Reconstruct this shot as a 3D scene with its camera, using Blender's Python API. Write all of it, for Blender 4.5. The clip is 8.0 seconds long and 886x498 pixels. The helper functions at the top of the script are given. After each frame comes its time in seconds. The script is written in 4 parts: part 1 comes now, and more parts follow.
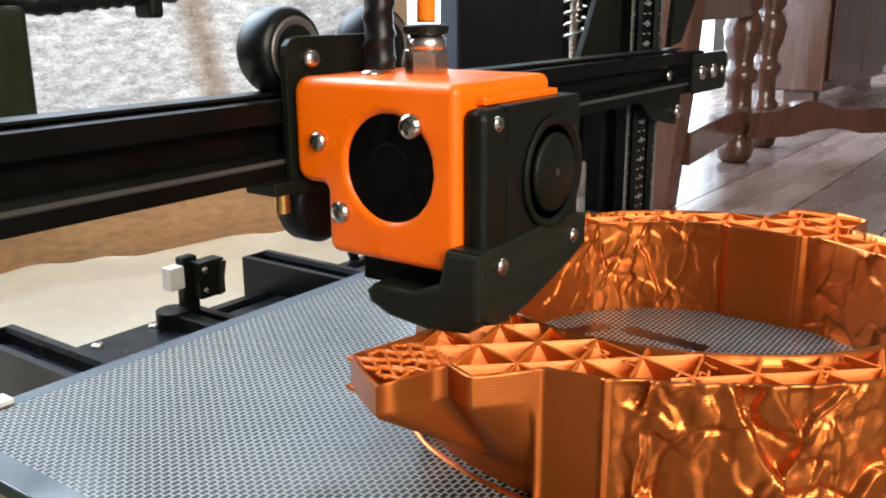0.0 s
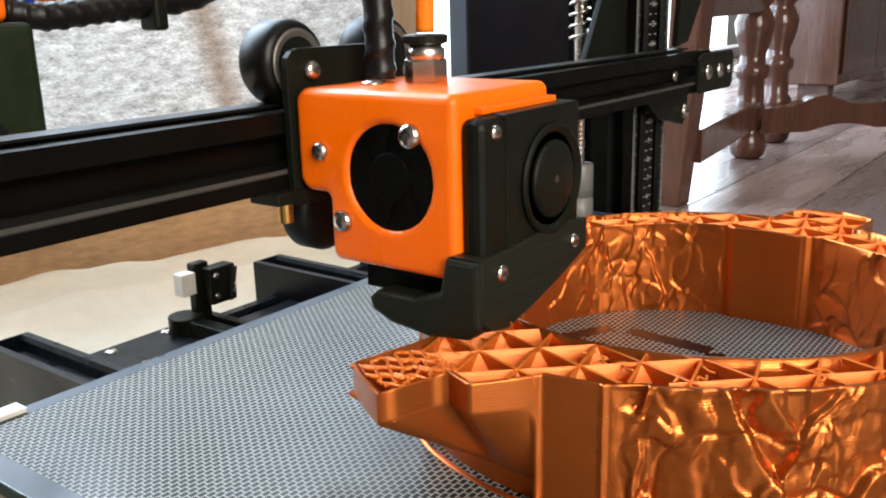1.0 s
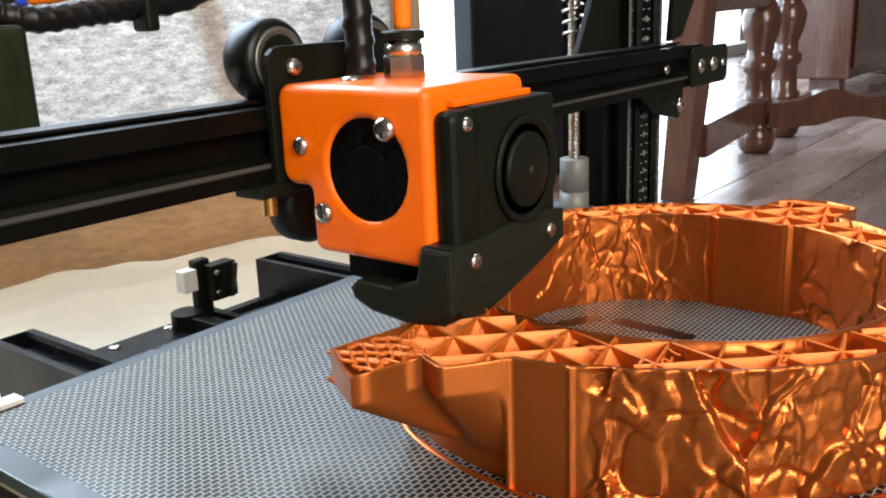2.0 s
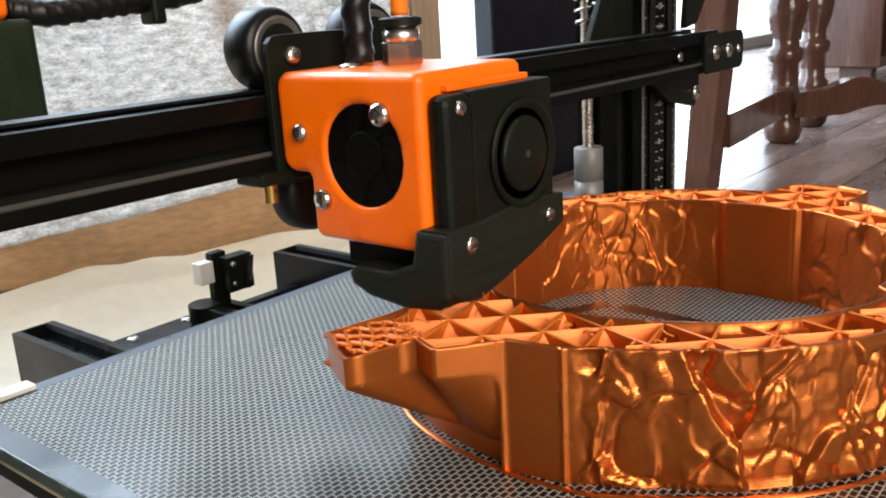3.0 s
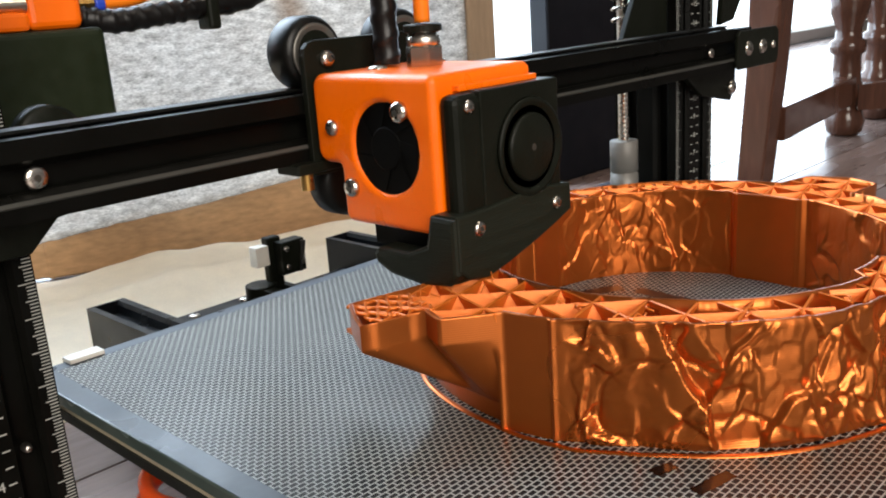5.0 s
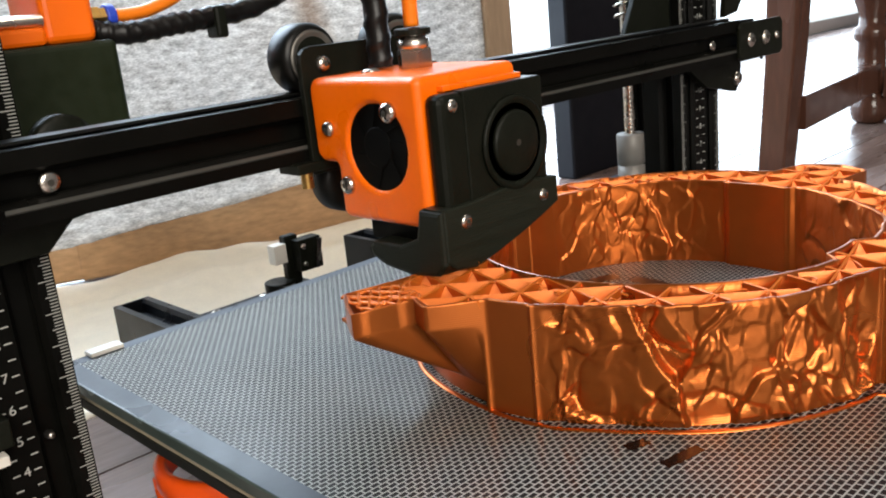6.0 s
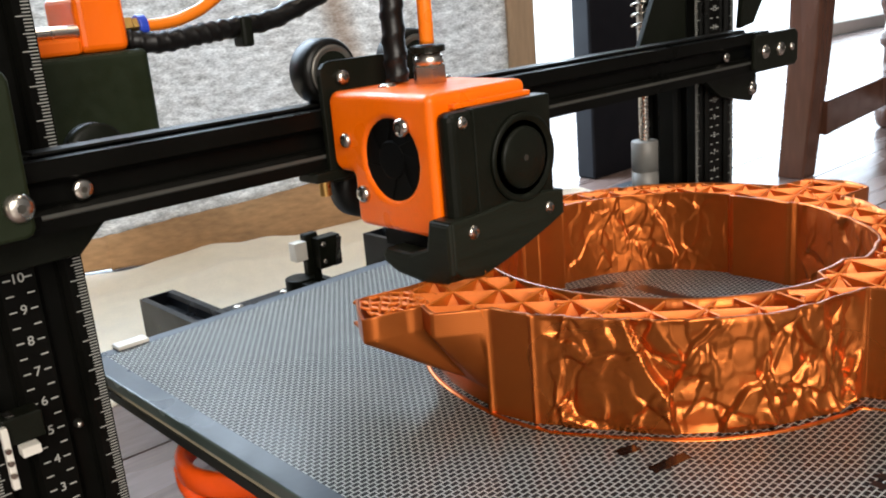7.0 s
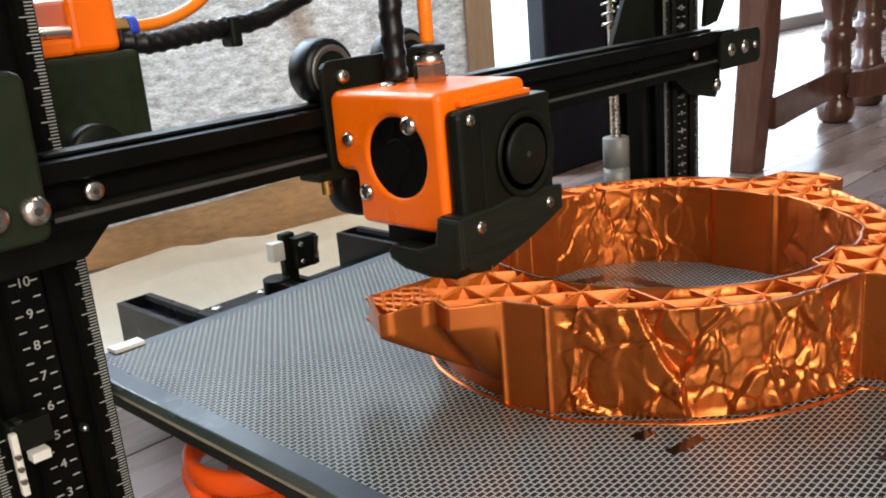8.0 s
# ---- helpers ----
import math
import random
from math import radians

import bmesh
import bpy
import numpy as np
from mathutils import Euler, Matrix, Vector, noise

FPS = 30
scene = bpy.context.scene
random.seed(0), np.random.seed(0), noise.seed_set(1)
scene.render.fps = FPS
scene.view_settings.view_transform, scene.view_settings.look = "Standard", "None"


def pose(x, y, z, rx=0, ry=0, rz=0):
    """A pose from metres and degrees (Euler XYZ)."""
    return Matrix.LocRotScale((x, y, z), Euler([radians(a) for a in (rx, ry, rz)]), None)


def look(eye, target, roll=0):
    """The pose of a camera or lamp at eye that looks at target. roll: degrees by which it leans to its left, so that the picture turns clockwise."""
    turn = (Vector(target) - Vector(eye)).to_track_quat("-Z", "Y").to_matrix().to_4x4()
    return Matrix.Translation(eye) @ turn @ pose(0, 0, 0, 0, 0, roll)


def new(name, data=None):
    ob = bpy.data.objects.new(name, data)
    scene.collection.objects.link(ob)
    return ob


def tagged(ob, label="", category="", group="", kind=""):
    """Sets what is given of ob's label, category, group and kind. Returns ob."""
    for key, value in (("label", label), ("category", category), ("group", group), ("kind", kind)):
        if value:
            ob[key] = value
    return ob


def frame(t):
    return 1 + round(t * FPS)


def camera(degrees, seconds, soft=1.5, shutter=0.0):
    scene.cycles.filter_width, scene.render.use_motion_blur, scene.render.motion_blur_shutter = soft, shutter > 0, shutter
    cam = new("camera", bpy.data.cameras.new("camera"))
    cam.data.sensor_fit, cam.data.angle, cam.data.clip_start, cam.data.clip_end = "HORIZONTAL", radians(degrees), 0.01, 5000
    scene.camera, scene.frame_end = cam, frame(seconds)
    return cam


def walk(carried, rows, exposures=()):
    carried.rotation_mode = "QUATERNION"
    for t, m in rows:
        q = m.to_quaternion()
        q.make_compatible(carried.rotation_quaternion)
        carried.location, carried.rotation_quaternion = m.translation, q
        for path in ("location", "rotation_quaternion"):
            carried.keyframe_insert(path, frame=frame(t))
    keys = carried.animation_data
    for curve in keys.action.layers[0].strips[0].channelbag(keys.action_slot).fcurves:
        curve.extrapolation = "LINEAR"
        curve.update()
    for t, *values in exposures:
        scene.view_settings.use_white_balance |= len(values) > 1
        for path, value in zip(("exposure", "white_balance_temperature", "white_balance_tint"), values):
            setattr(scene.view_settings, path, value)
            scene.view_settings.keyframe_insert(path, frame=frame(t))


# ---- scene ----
cam = camera(52.4, 8.0, soft=1.95)
PATH = [
    (0, (-0.0646, -0.1990, 0.2003), (0.2467, 0.0293, 0.0956), -0.45),
    (0.5, (-0.0583, -0.1967, 0.1994), (0.2509, 0.0345, 0.0948), -1.11),
    (1, (-0.0640, -0.2031, 0.2030), (0.2430, 0.0308, 0.0978), -1.47),
    (1.5, (-0.0647, -0.2096, 0.2026), (0.2408, 0.0265, 0.0978), -1.86),
    (3, (-0.0597, -0.2224, 0.1989), (0.2340, 0.0277, 0.0930), -3.38),
    (3.5, (-0.0622, -0.2249, 0.1974), (0.2271, 0.0304, 0.0916), -3.66),
    (4, (-0.0659, -0.2315, 0.2012), (0.2180, 0.0295, 0.0953), -3.71),
    (4.5, (-0.0678, -0.2408, 0.2047), (0.2101, 0.0265, 0.0983), -3.93),
    (5, (-0.0695, -0.2508, 0.2027), (0.2032, 0.0214, 0.0951), -3.99),
    (6.5, (-0.0699, -0.2773, 0.2063), (0.1865, 0.0105, 0.0995), -5.79),
    (7, (-0.0738, -0.2816, 0.2121), (0.1787, 0.0084, 0.1020), -4.93),
    (7.5, (-0.0832, -0.2757, 0.2096), (0.1758, 0.0085, 0.0992), -4.31),
    (8, (-0.0917, -0.2714, 0.2141), (0.1790, 0.0007, 0.1016), -4.95),
]
walk(cam, [(t, look(eye, target, roll)) for t, eye, target, roll in PATH], [(0.0, 0.62), (1.5, 0.58), (3.0, 0.47), (5.0, 0.31), (8.0, 0.33)])

# ---- world and light ----
world = bpy.data.worlds.new("sky")
scene.world = world
world.use_nodes = True
wn = world.node_tree
sky = wn.nodes.new("ShaderNodeTexSky")
sky.sky_type, sky.sun_disc = "NISHITA", False
sky.sun_elevation, sky.sun_rotation = radians(35), radians(20)
wn.links.new(sky.outputs[0], wn.nodes["Background"].inputs[0])
wn.nodes["Background"].inputs[1].default_value = 0.12


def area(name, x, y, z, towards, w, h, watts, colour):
    """An area lamp, in cm like the rest of the plan."""
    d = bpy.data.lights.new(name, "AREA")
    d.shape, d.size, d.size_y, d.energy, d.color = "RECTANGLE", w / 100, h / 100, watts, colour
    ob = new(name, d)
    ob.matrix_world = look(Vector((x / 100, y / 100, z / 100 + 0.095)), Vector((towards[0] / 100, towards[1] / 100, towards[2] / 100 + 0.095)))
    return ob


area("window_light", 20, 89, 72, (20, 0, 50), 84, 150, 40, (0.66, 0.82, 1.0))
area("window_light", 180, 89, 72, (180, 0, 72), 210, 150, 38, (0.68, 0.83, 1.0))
# warm front light for head and ring, from an assumed, unseen south window
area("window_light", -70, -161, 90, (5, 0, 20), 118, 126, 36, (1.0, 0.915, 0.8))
# added warm fill from above, with no source in view
area("ceiling_fill", 70, -50, 202, (40, -40, 0), 45, 45, 6, (1.0, 0.86, 0.68))


# ---- materials ----
def mat(name, colour, rough=0.5, metal=0.0, vary=0.15, scale=300.0, bump=0.0, bscale=None, wide_by=9, stretch=(1, 1, 1), coat=0.0, rvary=0.1, spec=0.5):
    """A surface with two scales of variation in colour and gloss and a fine relief."""
    m = bpy.data.materials.new(name)
    m.use_nodes = True
    nt = m.node_tree
    n, l = nt.nodes, nt.links
    b = n["Principled BSDF"]
    tc = n.new("ShaderNodeTexCoord")
    mp = n.new("ShaderNodeMapping")
    mp.inputs["Scale"].default_value = stretch
    l.new(tc.outputs["Object"], mp.inputs[0])
    fine, wide = n.new("ShaderNodeTexNoise"), n.new("ShaderNodeTexNoise")
    fine.inputs["Scale"].default_value, wide.inputs["Scale"].default_value = scale, scale / wide_by
    fine.inputs["Detail"].default_value = 4
    for k in (fine, wide):
        l.new(mp.outputs[0], k.inputs["Vector"])
    add = n.new("ShaderNodeMath")
    add.operation = "ADD"
    l.new(fine.outputs[0], add.inputs[0])
    l.new(wide.outputs[0], add.inputs[1])
    ramp = n.new("ShaderNodeMapRange")
    ramp.inputs[1].default_value, ramp.inputs[2].default_value = 0.6, 1.4
    ramp.inputs[3].default_value, ramp.inputs[4].default_value = 1 - vary, 1 + vary
    l.new(add.outputs[0], ramp.inputs[0])
    mix = n.new("ShaderNodeMix")
    mix.data_type, mix.blend_type = "RGBA", "MULTIPLY"
    mix.inputs[0].default_value = 1
    mix.inputs[6].default_value = (*colour, 1)
    l.new(ramp.outputs[0], mix.inputs[7])
    l.new(mix.outputs[2], b.inputs["Base Color"])
    rr = n.new("ShaderNodeMapRange")
    rr.inputs[1].default_value, rr.inputs[2].default_value = 0.3, 0.7
    rr.inputs[3].default_value, rr.inputs[4].default_value = max(0.03, rough - rvary), min(1, rough + rvary)
    l.new(wide.outputs[0], rr.inputs[0])
    l.new(rr.outputs[0], b.inputs["Roughness"])
    b.inputs["Metallic"].default_value = metal
    b.inputs["Coat Weight"].default_value = coat
    b.inputs["Coat Roughness"].default_value = 0.3
    b.inputs["Specular IOR Level"].default_value = spec
    if bump:
        bp = n.new("ShaderNodeBump")
        bp.inputs["Strength"].default_value, bp.inputs["Distance"].default_value = bump, 0.0006
        if bscale:
            bn = n.new("ShaderNodeTexNoise")
            bn.inputs["Scale"].default_value = bscale
            l.new(mp.outputs[0], bn.inputs["Vector"])
            l.new(bn.outputs[0], bp.inputs["Height"])
        else:
            l.new(fine.outputs[0], bp.inputs["Height"])
        l.new(bp.outputs[0], b.inputs["Normal"])
    return m


ORANGE = mat("orange_plastic", (1.0, 0.16, 0.0), 0.34, vary=0.05, scale=500, bump=0.08)
KNOB = mat("red_orange_plastic", (0.85, 0.085, 0.004), 0.3, vary=0.06, scale=400, bump=0.05)
BLACKP = mat("black_plastic", (0.0072, 0.0082, 0.0054), 0.4, vary=0.2, scale=900, bump=0.15, spec=0.14)
DUCTP = mat("printed_black_plastic", (0.012, 0.014, 0.0092), 0.45, vary=0.25, scale=500, bump=0.35, stretch=(0.3, 0.3, 6), spec=0.2)
FANP = mat("fan_black", (0.0018, 0.0018, 0.0016), 0.5, vary=0.2, spec=0.07)
ANOD = mat("black_anodised", (0.003, 0.003, 0.0024), 0.36, vary=0.25, scale=400, bump=0.05, spec=0.1)
BASEALU = mat("blue_black_anodised", (0.0045, 0.0055, 0.0075), 0.34, vary=0.2, scale=400, spec=0.2)
SLOTM = mat("dull_black", (0.0025, 0.0025, 0.0025), 0.7, spec=0.1)
GREEN = mat("dark_green_powder_coat", (0.013, 0.0185, 0.008), 0.45, vary=0.12, scale=1500, bump=0.12, spec=0.2)
STEEL = mat("stainless_steel", (0.62, 0.58, 0.52), 0.25, metal=1.0, vary=0.1, scale=800)
DARKST = mat("screw_socket", (0.07, 0.065, 0.055), 0.5, metal=0.6)
BRASS = mat("brass", (0.6, 0.38, 0.12), 0.3, metal=1.0, vary=0.1)
ALU = mat("machined_aluminium", (0.19, 0.18, 0.165), 0.5, metal=0.25, vary=0.08, stretch=(1, 1, 8))
RUBBER = mat("black_wheel", (0.006, 0.006, 0.0054), 0.42, vary=0.3, scale=500, spec=0.22)
WHITE = mat("white_print", (0.42, 0.42, 0.39), 0.6, vary=0.1)
WHITEP = mat("white_plastic", (0.75, 0.72, 0.65), 0.45, vary=0.05)
SLEEVE = mat("black_cable_sleeve", (0.0055, 0.0048, 0.0046), 0.35, vary=0.3, scale=300, spec=0.3)
TUBE = mat("orange_tube", (0.95, 0.22, 0.01), 0.3, vary=0.05)
BLUEP = mat("blue_plastic", (0.02, 0.06, 0.5), 0.4)


def copper_material():
    """Silk filament: fine printed layers, some of them proud, over a soft drift in gloss."""
    m = mat("copper_silk_filament", (0.56, 0.14, 0.022), 0.31, metal=0.84, vary=0.07, scale=150, rvary=0.07, coat=0.2)
    n, l = m.node_tree.nodes, m.node_tree.links
    tc, wave, bp = n.new("ShaderNodeTexCoord"), n.new("ShaderNodeTexWave"), n.new("ShaderNodeBump")
    wave.wave_type, wave.bands_direction = "BANDS", "Z"
    wave.inputs["Scale"].default_value, wave.inputs["Distortion"].default_value = 560, 2.5
    wave.inputs["Detail"].default_value, wave.inputs["Detail Scale"].default_value = 3, 0.6
    l.new(tc.outputs["Object"], wave.inputs["Vector"])
    bp.inputs["Strength"].default_value, bp.inputs["Distance"].default_value = 0.16, 0.0002
    l.new(wave.outputs["Fac"], bp.inputs["Height"])
    l.new(bp.outputs[0], n["Principled BSDF"].inputs["Normal"])
    # the layers run round the ring, so highlights draw out upwards
    around = n.new("ShaderNodeTangent")
    around.direction_type, around.axis = "RADIAL", "Z"
    l.new(around.outputs[0], n["Principled BSDF"].inputs["Tangent"])
    n["Principled BSDF"].inputs["Anisotropic"].default_value = 0.5
    n["Principled BSDF"].inputs["Anisotropic Rotation"].default_value = 0.25
    return m


COPPER = copper_material()
INFILL = mat("copper_infill", (0.76, 0.185, 0.02), 0.4, metal=0.3, vary=0.12, scale=300, bump=0.15, bscale=400, stretch=(0.3, 0.3, 8))
GLASSEDGE = mat("glass_plate_edge", (0.06, 0.085, 0.075), 0.2, vary=0.1, coat=0.5)
BORDER = mat("grey_plate_border", (0.045, 0.06, 0.08), 0.34, vary=0.15, scale=400, bump=0.05, spec=0.35)
HEATER = mat("beige_heater_edge", (0.42, 0.36, 0.25), 0.6, vary=0.1)
CARRY = mat("dark_carriage_plate", (0.02, 0.022, 0.02), 0.5, metal=0.4)
INK = mat("black_bed_print", (0.006, 0.006, 0.006), 0.3, vary=0.2)
BOARD = mat("brown_board", (0.42, 0.25, 0.125), 0.75, vary=0.35, scale=90, bump=0.2, stretch=(1, 1, 3))
POST = mat("pale_wood_post", (0.36, 0.25, 0.16), 0.6, vary=0.2, scale=80, stretch=(4, 4, 0.6))
TABLEW = mat("dark_varnished_wood", (0.075, 0.031, 0.019), 0.2, vary=0.4, scale=60, bump=0.08, stretch=(4, 4, 0.5), spec=0.5)
CREAM = mat("cream_blanket", (0.93, 0.84, 0.68), 0.9, vary=0.06, scale=700, bump=0.3)
# darkened for the unseen walls and ceiling, to hold down bounce and reflections
WALLM = mat("dark_plaster", (0.12, 0.1, 0.085), 0.85, vary=0.06, scale=40)
FRAMEP = mat("white_window_paint", (0.75, 0.74, 0.7), 0.5, vary=0.05, scale=60)
CASE = mat("black_case", (0.004, 0.0045, 0.007), 0.5, vary=0.2, scale=300, spec=0.2)
YELLOW = mat("yellow_label", (0.75, 0.55, 0.03), 0.5)


def bed_material():
    """Glass printed with a fine light lattice over black."""
    m = mat("lattice_glass", (0.012, 0.013, 0.014), 0.42, vary=0.2, scale=200)
    nt = m.node_tree
    n, l = nt.nodes, nt.links
    b = n["Principled BSDF"]
    tc, mp, br = n.new("ShaderNodeTexCoord"), n.new("ShaderNodeMapping"), n.new("ShaderNodeTexBrick")
    mp.inputs["Scale"].default_value = (500, 500, 500)
    l.new(tc.outputs["Object"], mp.inputs[0])
    l.new(mp.outputs[0], br.inputs["Vector"])
    br.inputs["Color1"].default_value = br.inputs["Color2"].default_value = (0.004, 0.005, 0.006, 1)
    br.inputs["Mortar"].default_value = (0.38, 0.39, 0.355, 1)
    b.inputs["Coat Weight"].default_value, b.inputs["Coat Roughness"].default_value = 0.2, 0.2
    br.inputs["Scale"].default_value, br.inputs["Brick Width"].default_value, br.inputs["Row Height"].default_value = 1, 1.25, 0.86
    br.inputs["Mortar Size"].default_value, br.inputs["Mortar Smooth"].default_value = 0.105, 0.25
    l.new(br.outputs["Color"], b.inputs["Base Color"])
    bp = n.new("ShaderNodeBump")
    bp.inputs["Strength"].default_value, bp.inputs["Distance"].default_value = 0.5, 0.0002
    l.new(br.outputs["Fac"], bp.inputs["Height"])
    l.new(bp.outputs[0], b.inputs["Normal"])
    sp = n.new("ShaderNodeMapRange")
    sp.inputs[3].default_value, sp.inputs[4].default_value = 0.14, 0.42
    l.new(br.outputs["Fac"], sp.inputs[0])
    l.new(sp.outputs[0], b.inputs["Specular IOR Level"])
    return m


LATTICE = bed_material()


def fabric_material():
    """Grey woven cloth that lets some of the daylight behind it through."""
    m = mat("grey_woven_cloth", (0.62, 0.62, 0.615), 0.95, vary=0.62, scale=800, bump=0.3, wide_by=4.5, stretch=(0.3, 1, 1.3))
    nt = m.node_tree
    n, l = nt.nodes, nt.links
    b = n["Principled BSDF"]
    tr, mx = n.new("ShaderNodeBsdfTranslucent"), n.new("ShaderNodeMixShader")
    mx.inputs[0].default_value = 0.32
    src = b.inputs["Base Color"].links[0].from_socket
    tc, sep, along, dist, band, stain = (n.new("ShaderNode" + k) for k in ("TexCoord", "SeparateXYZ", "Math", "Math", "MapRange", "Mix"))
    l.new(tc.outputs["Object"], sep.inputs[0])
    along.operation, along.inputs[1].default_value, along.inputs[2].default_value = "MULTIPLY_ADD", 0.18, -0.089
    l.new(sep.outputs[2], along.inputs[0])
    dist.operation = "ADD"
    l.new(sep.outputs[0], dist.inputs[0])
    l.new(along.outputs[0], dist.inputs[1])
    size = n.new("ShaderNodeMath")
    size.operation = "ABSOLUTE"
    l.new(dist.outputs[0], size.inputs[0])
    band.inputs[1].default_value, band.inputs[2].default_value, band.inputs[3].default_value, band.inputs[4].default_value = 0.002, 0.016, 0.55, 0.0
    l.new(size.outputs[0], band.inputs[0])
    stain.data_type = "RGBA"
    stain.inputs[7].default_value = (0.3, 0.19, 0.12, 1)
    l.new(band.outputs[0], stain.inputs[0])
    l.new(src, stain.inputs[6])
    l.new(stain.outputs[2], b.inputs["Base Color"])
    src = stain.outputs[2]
    l.new(src, tr.inputs[0])
    l.new(b.outputs[0], mx.inputs[1])
    l.new(tr.outputs[0], mx.inputs[2])
    l.new(mx.outputs[0], n["Material Output"].inputs[0])
    return m


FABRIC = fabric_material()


def floor_material():
    m = mat("brown_floorboard", (0.22, 0.155, 0.135), 0.27, vary=0.35, scale=40, bump=0.06, stretch=(1, 6, 1), spec=0.5)
    nt = m.node_tree
    n, l = nt.nodes, nt.links
    info, hs = n.new("ShaderNodeObjectInfo"), n.new("ShaderNodeHueSaturation")
    b = n["Principled BSDF"]
    src = b.inputs["Base Color"].links[0].from_socket
    l.new(src, hs.inputs["Color"])
    mr = n.new("ShaderNodeMapRange")
    mr.inputs[3].default_value, mr.inputs[4].default_value = 0.7, 1.3
    l.new(info.outputs["Random"], mr.inputs[0])
    l.new(mr.outputs[0], hs.inputs["Value"])
    l.new(hs.outputs[0], b.inputs["Base Color"])
    return m


FLOORB = floor_material()


def glow(name, colour, strength):
    m = bpy.data.materials.new(name)
    m.use_nodes = True
    n = m.node_tree.nodes
    e = n.new("ShaderNodeEmission")
    e.inputs[0].default_value, e.inputs[1].default_value = (*colour, 1), strength
    m.node_tree.links.new(e.outputs[0], n["Material Output"].inputs[0])
    return m


DAY = glow("daylight_backdrop", (0.82, 0.92, 1.0), 2.3)

# ---- building blocks, in cm: x along the gantry beam, y to the back, z from the top of the print bed ----
ORG = {}


def place(v):
    return Vector((v[0] / 100, v[1] / 100, v[2] / 100 + 0.095))


def thing(name, base, label, category, group="", kind=""):
    ob = new(name)
    ob.empty_display_size = 0.02
    ob.location = place(base)
    ORG[ob.name] = Vector(base)
    return tagged(ob, label, category, group, kind)


def finish(name, bm, material, org, smooth):
    for v in bm.verts:
        v.co = (v.co - org) / 100
    me = bpy.data.meshes.new(name)
    bm.to_mesh(me)
    bm.free()
    me.materials.append(material)
    for p in me.polygons:
        p.use_smooth = smooth
    ob = new(name, me)
    ORG[ob.name] = org
    return ob


def part(name, bm, material, parent, label="", smooth=False):
    ob = finish(name, bm, material, ORG[parent.name], smooth)
    ob.parent = parent
    if label:
        ob["label"] = label
    return ob


def solo(name, bm, material, base, label, category, group="", kind="", smooth=False):
    ob = finish(name, bm, material, Vector(base), smooth)
    ob.location = place(base)
    return tagged(ob, label, category, group, kind)


def box(x0, x1, y0, y1, z0, z1, bev=0.0, seg=2, bm=None):
    keep = bm is not None
    b = bmesh.new()
    bmesh.ops.create_cube(b, size=1)
    for v in b.verts:
        v.co = Vector(((x0 + x1) / 2 + v.co.x * (x1 - x0), (y0 + y1) / 2 + v.co.y * (y1 - y0), (z0 + z1) / 2 + v.co.z * (z1 - z0)))
    if bev:
        bmesh.ops.bevel(b, geom=b.edges[:], offset=bev, segments=seg, affect="EDGES", profile=0.5)
    return merge(bm, b) if keep else b


def merge(bm, other):
    me = bpy.data.meshes.new("tmp")
    other.to_mesh(me)
    other.free()
    bm.from_mesh(me)
    bpy.data.meshes.remove(me)
    return bm


def rod(p0, p1, r, seg=24, r2=None, bev=0.0, bm=None):
    b = bmesh.new()
    p0, p1 = Vector(p0), Vector(p1)
    bmesh.ops.create_cone(b, cap_ends=True, segments=seg, radius1=r, radius2=r if r2 is None else r2, depth=(p1 - p0).length)
    if bev:
        rims = [e for e in b.edges if abs(e.verts[0].co.z - e.verts[1].co.z) < 1e-5]
        bmesh.ops.bevel(b, geom=rims, offset=bev, segments=2, affect="EDGES", profile=0.5)
    m = Matrix.Translation((p0 + p1) / 2) @ (p1 - p0).to_track_quat("Z", "Y").to_matrix().to_4x4()
    bmesh.ops.transform(b, matrix=m, verts=b.verts)
    return merge(bm, b) if bm is not None else b


def lathe(p0, axis, profile, seg=32, bm=None):
    """Turned shape: profile of (along, radius) from p0 along axis."""
    b = bmesh.new()
    q = Vector(axis).normalized().to_track_quat("Z", "Y")
    rings = []
    for a, r in profile:
        rings.append([b.verts.new(Vector(p0) + q @ Vector((r * math.cos(2 * math.pi * k / seg), r * math.sin(2 * math.pi * k / seg), a))) for k in range(seg)])
    for u, w in zip(rings, rings[1:]):
        for k in range(seg):
            b.faces.new((u[k], u[(k + 1) % seg], w[(k + 1) % seg], w[k]))
    b.faces.new(rings[0][::-1])
    b.faces.new(rings[-1])
    return merge(bm, b) if bm is not None else b


def prism(points, axis, a, c, bev=0.0, bm=None):
    """A flat outline drawn out along an axis from a to c."""
    b = bmesh.new()

    def at(p, h):
        return {"x": (h, p[0], p[1]), "y": (p[0], h, p[1]), "z": (p[0], p[1], h)}[axis]

    lo, hi = [b.verts.new(at(p, a)) for p in points], [b.verts.new(at(p, c)) for p in points]
    n = len(points)
    for k in range(n):
        b.faces.new((lo[k], lo[(k + 1) % n], hi[(k + 1) % n], hi[k]))
    f0, f1 = b.faces.new(lo[::-1]), b.faces.new(hi)
    bmesh.ops.recalc_face_normals(b, faces=b.faces[:])
    if bev:
        bmesh.ops.bevel(b, geom=list({e for f in (f0, f1) for e in f.edges}), offset=bev, segments=2, affect="EDGES", profile=0.5)
    return merge(bm, b) if bm is not None else b


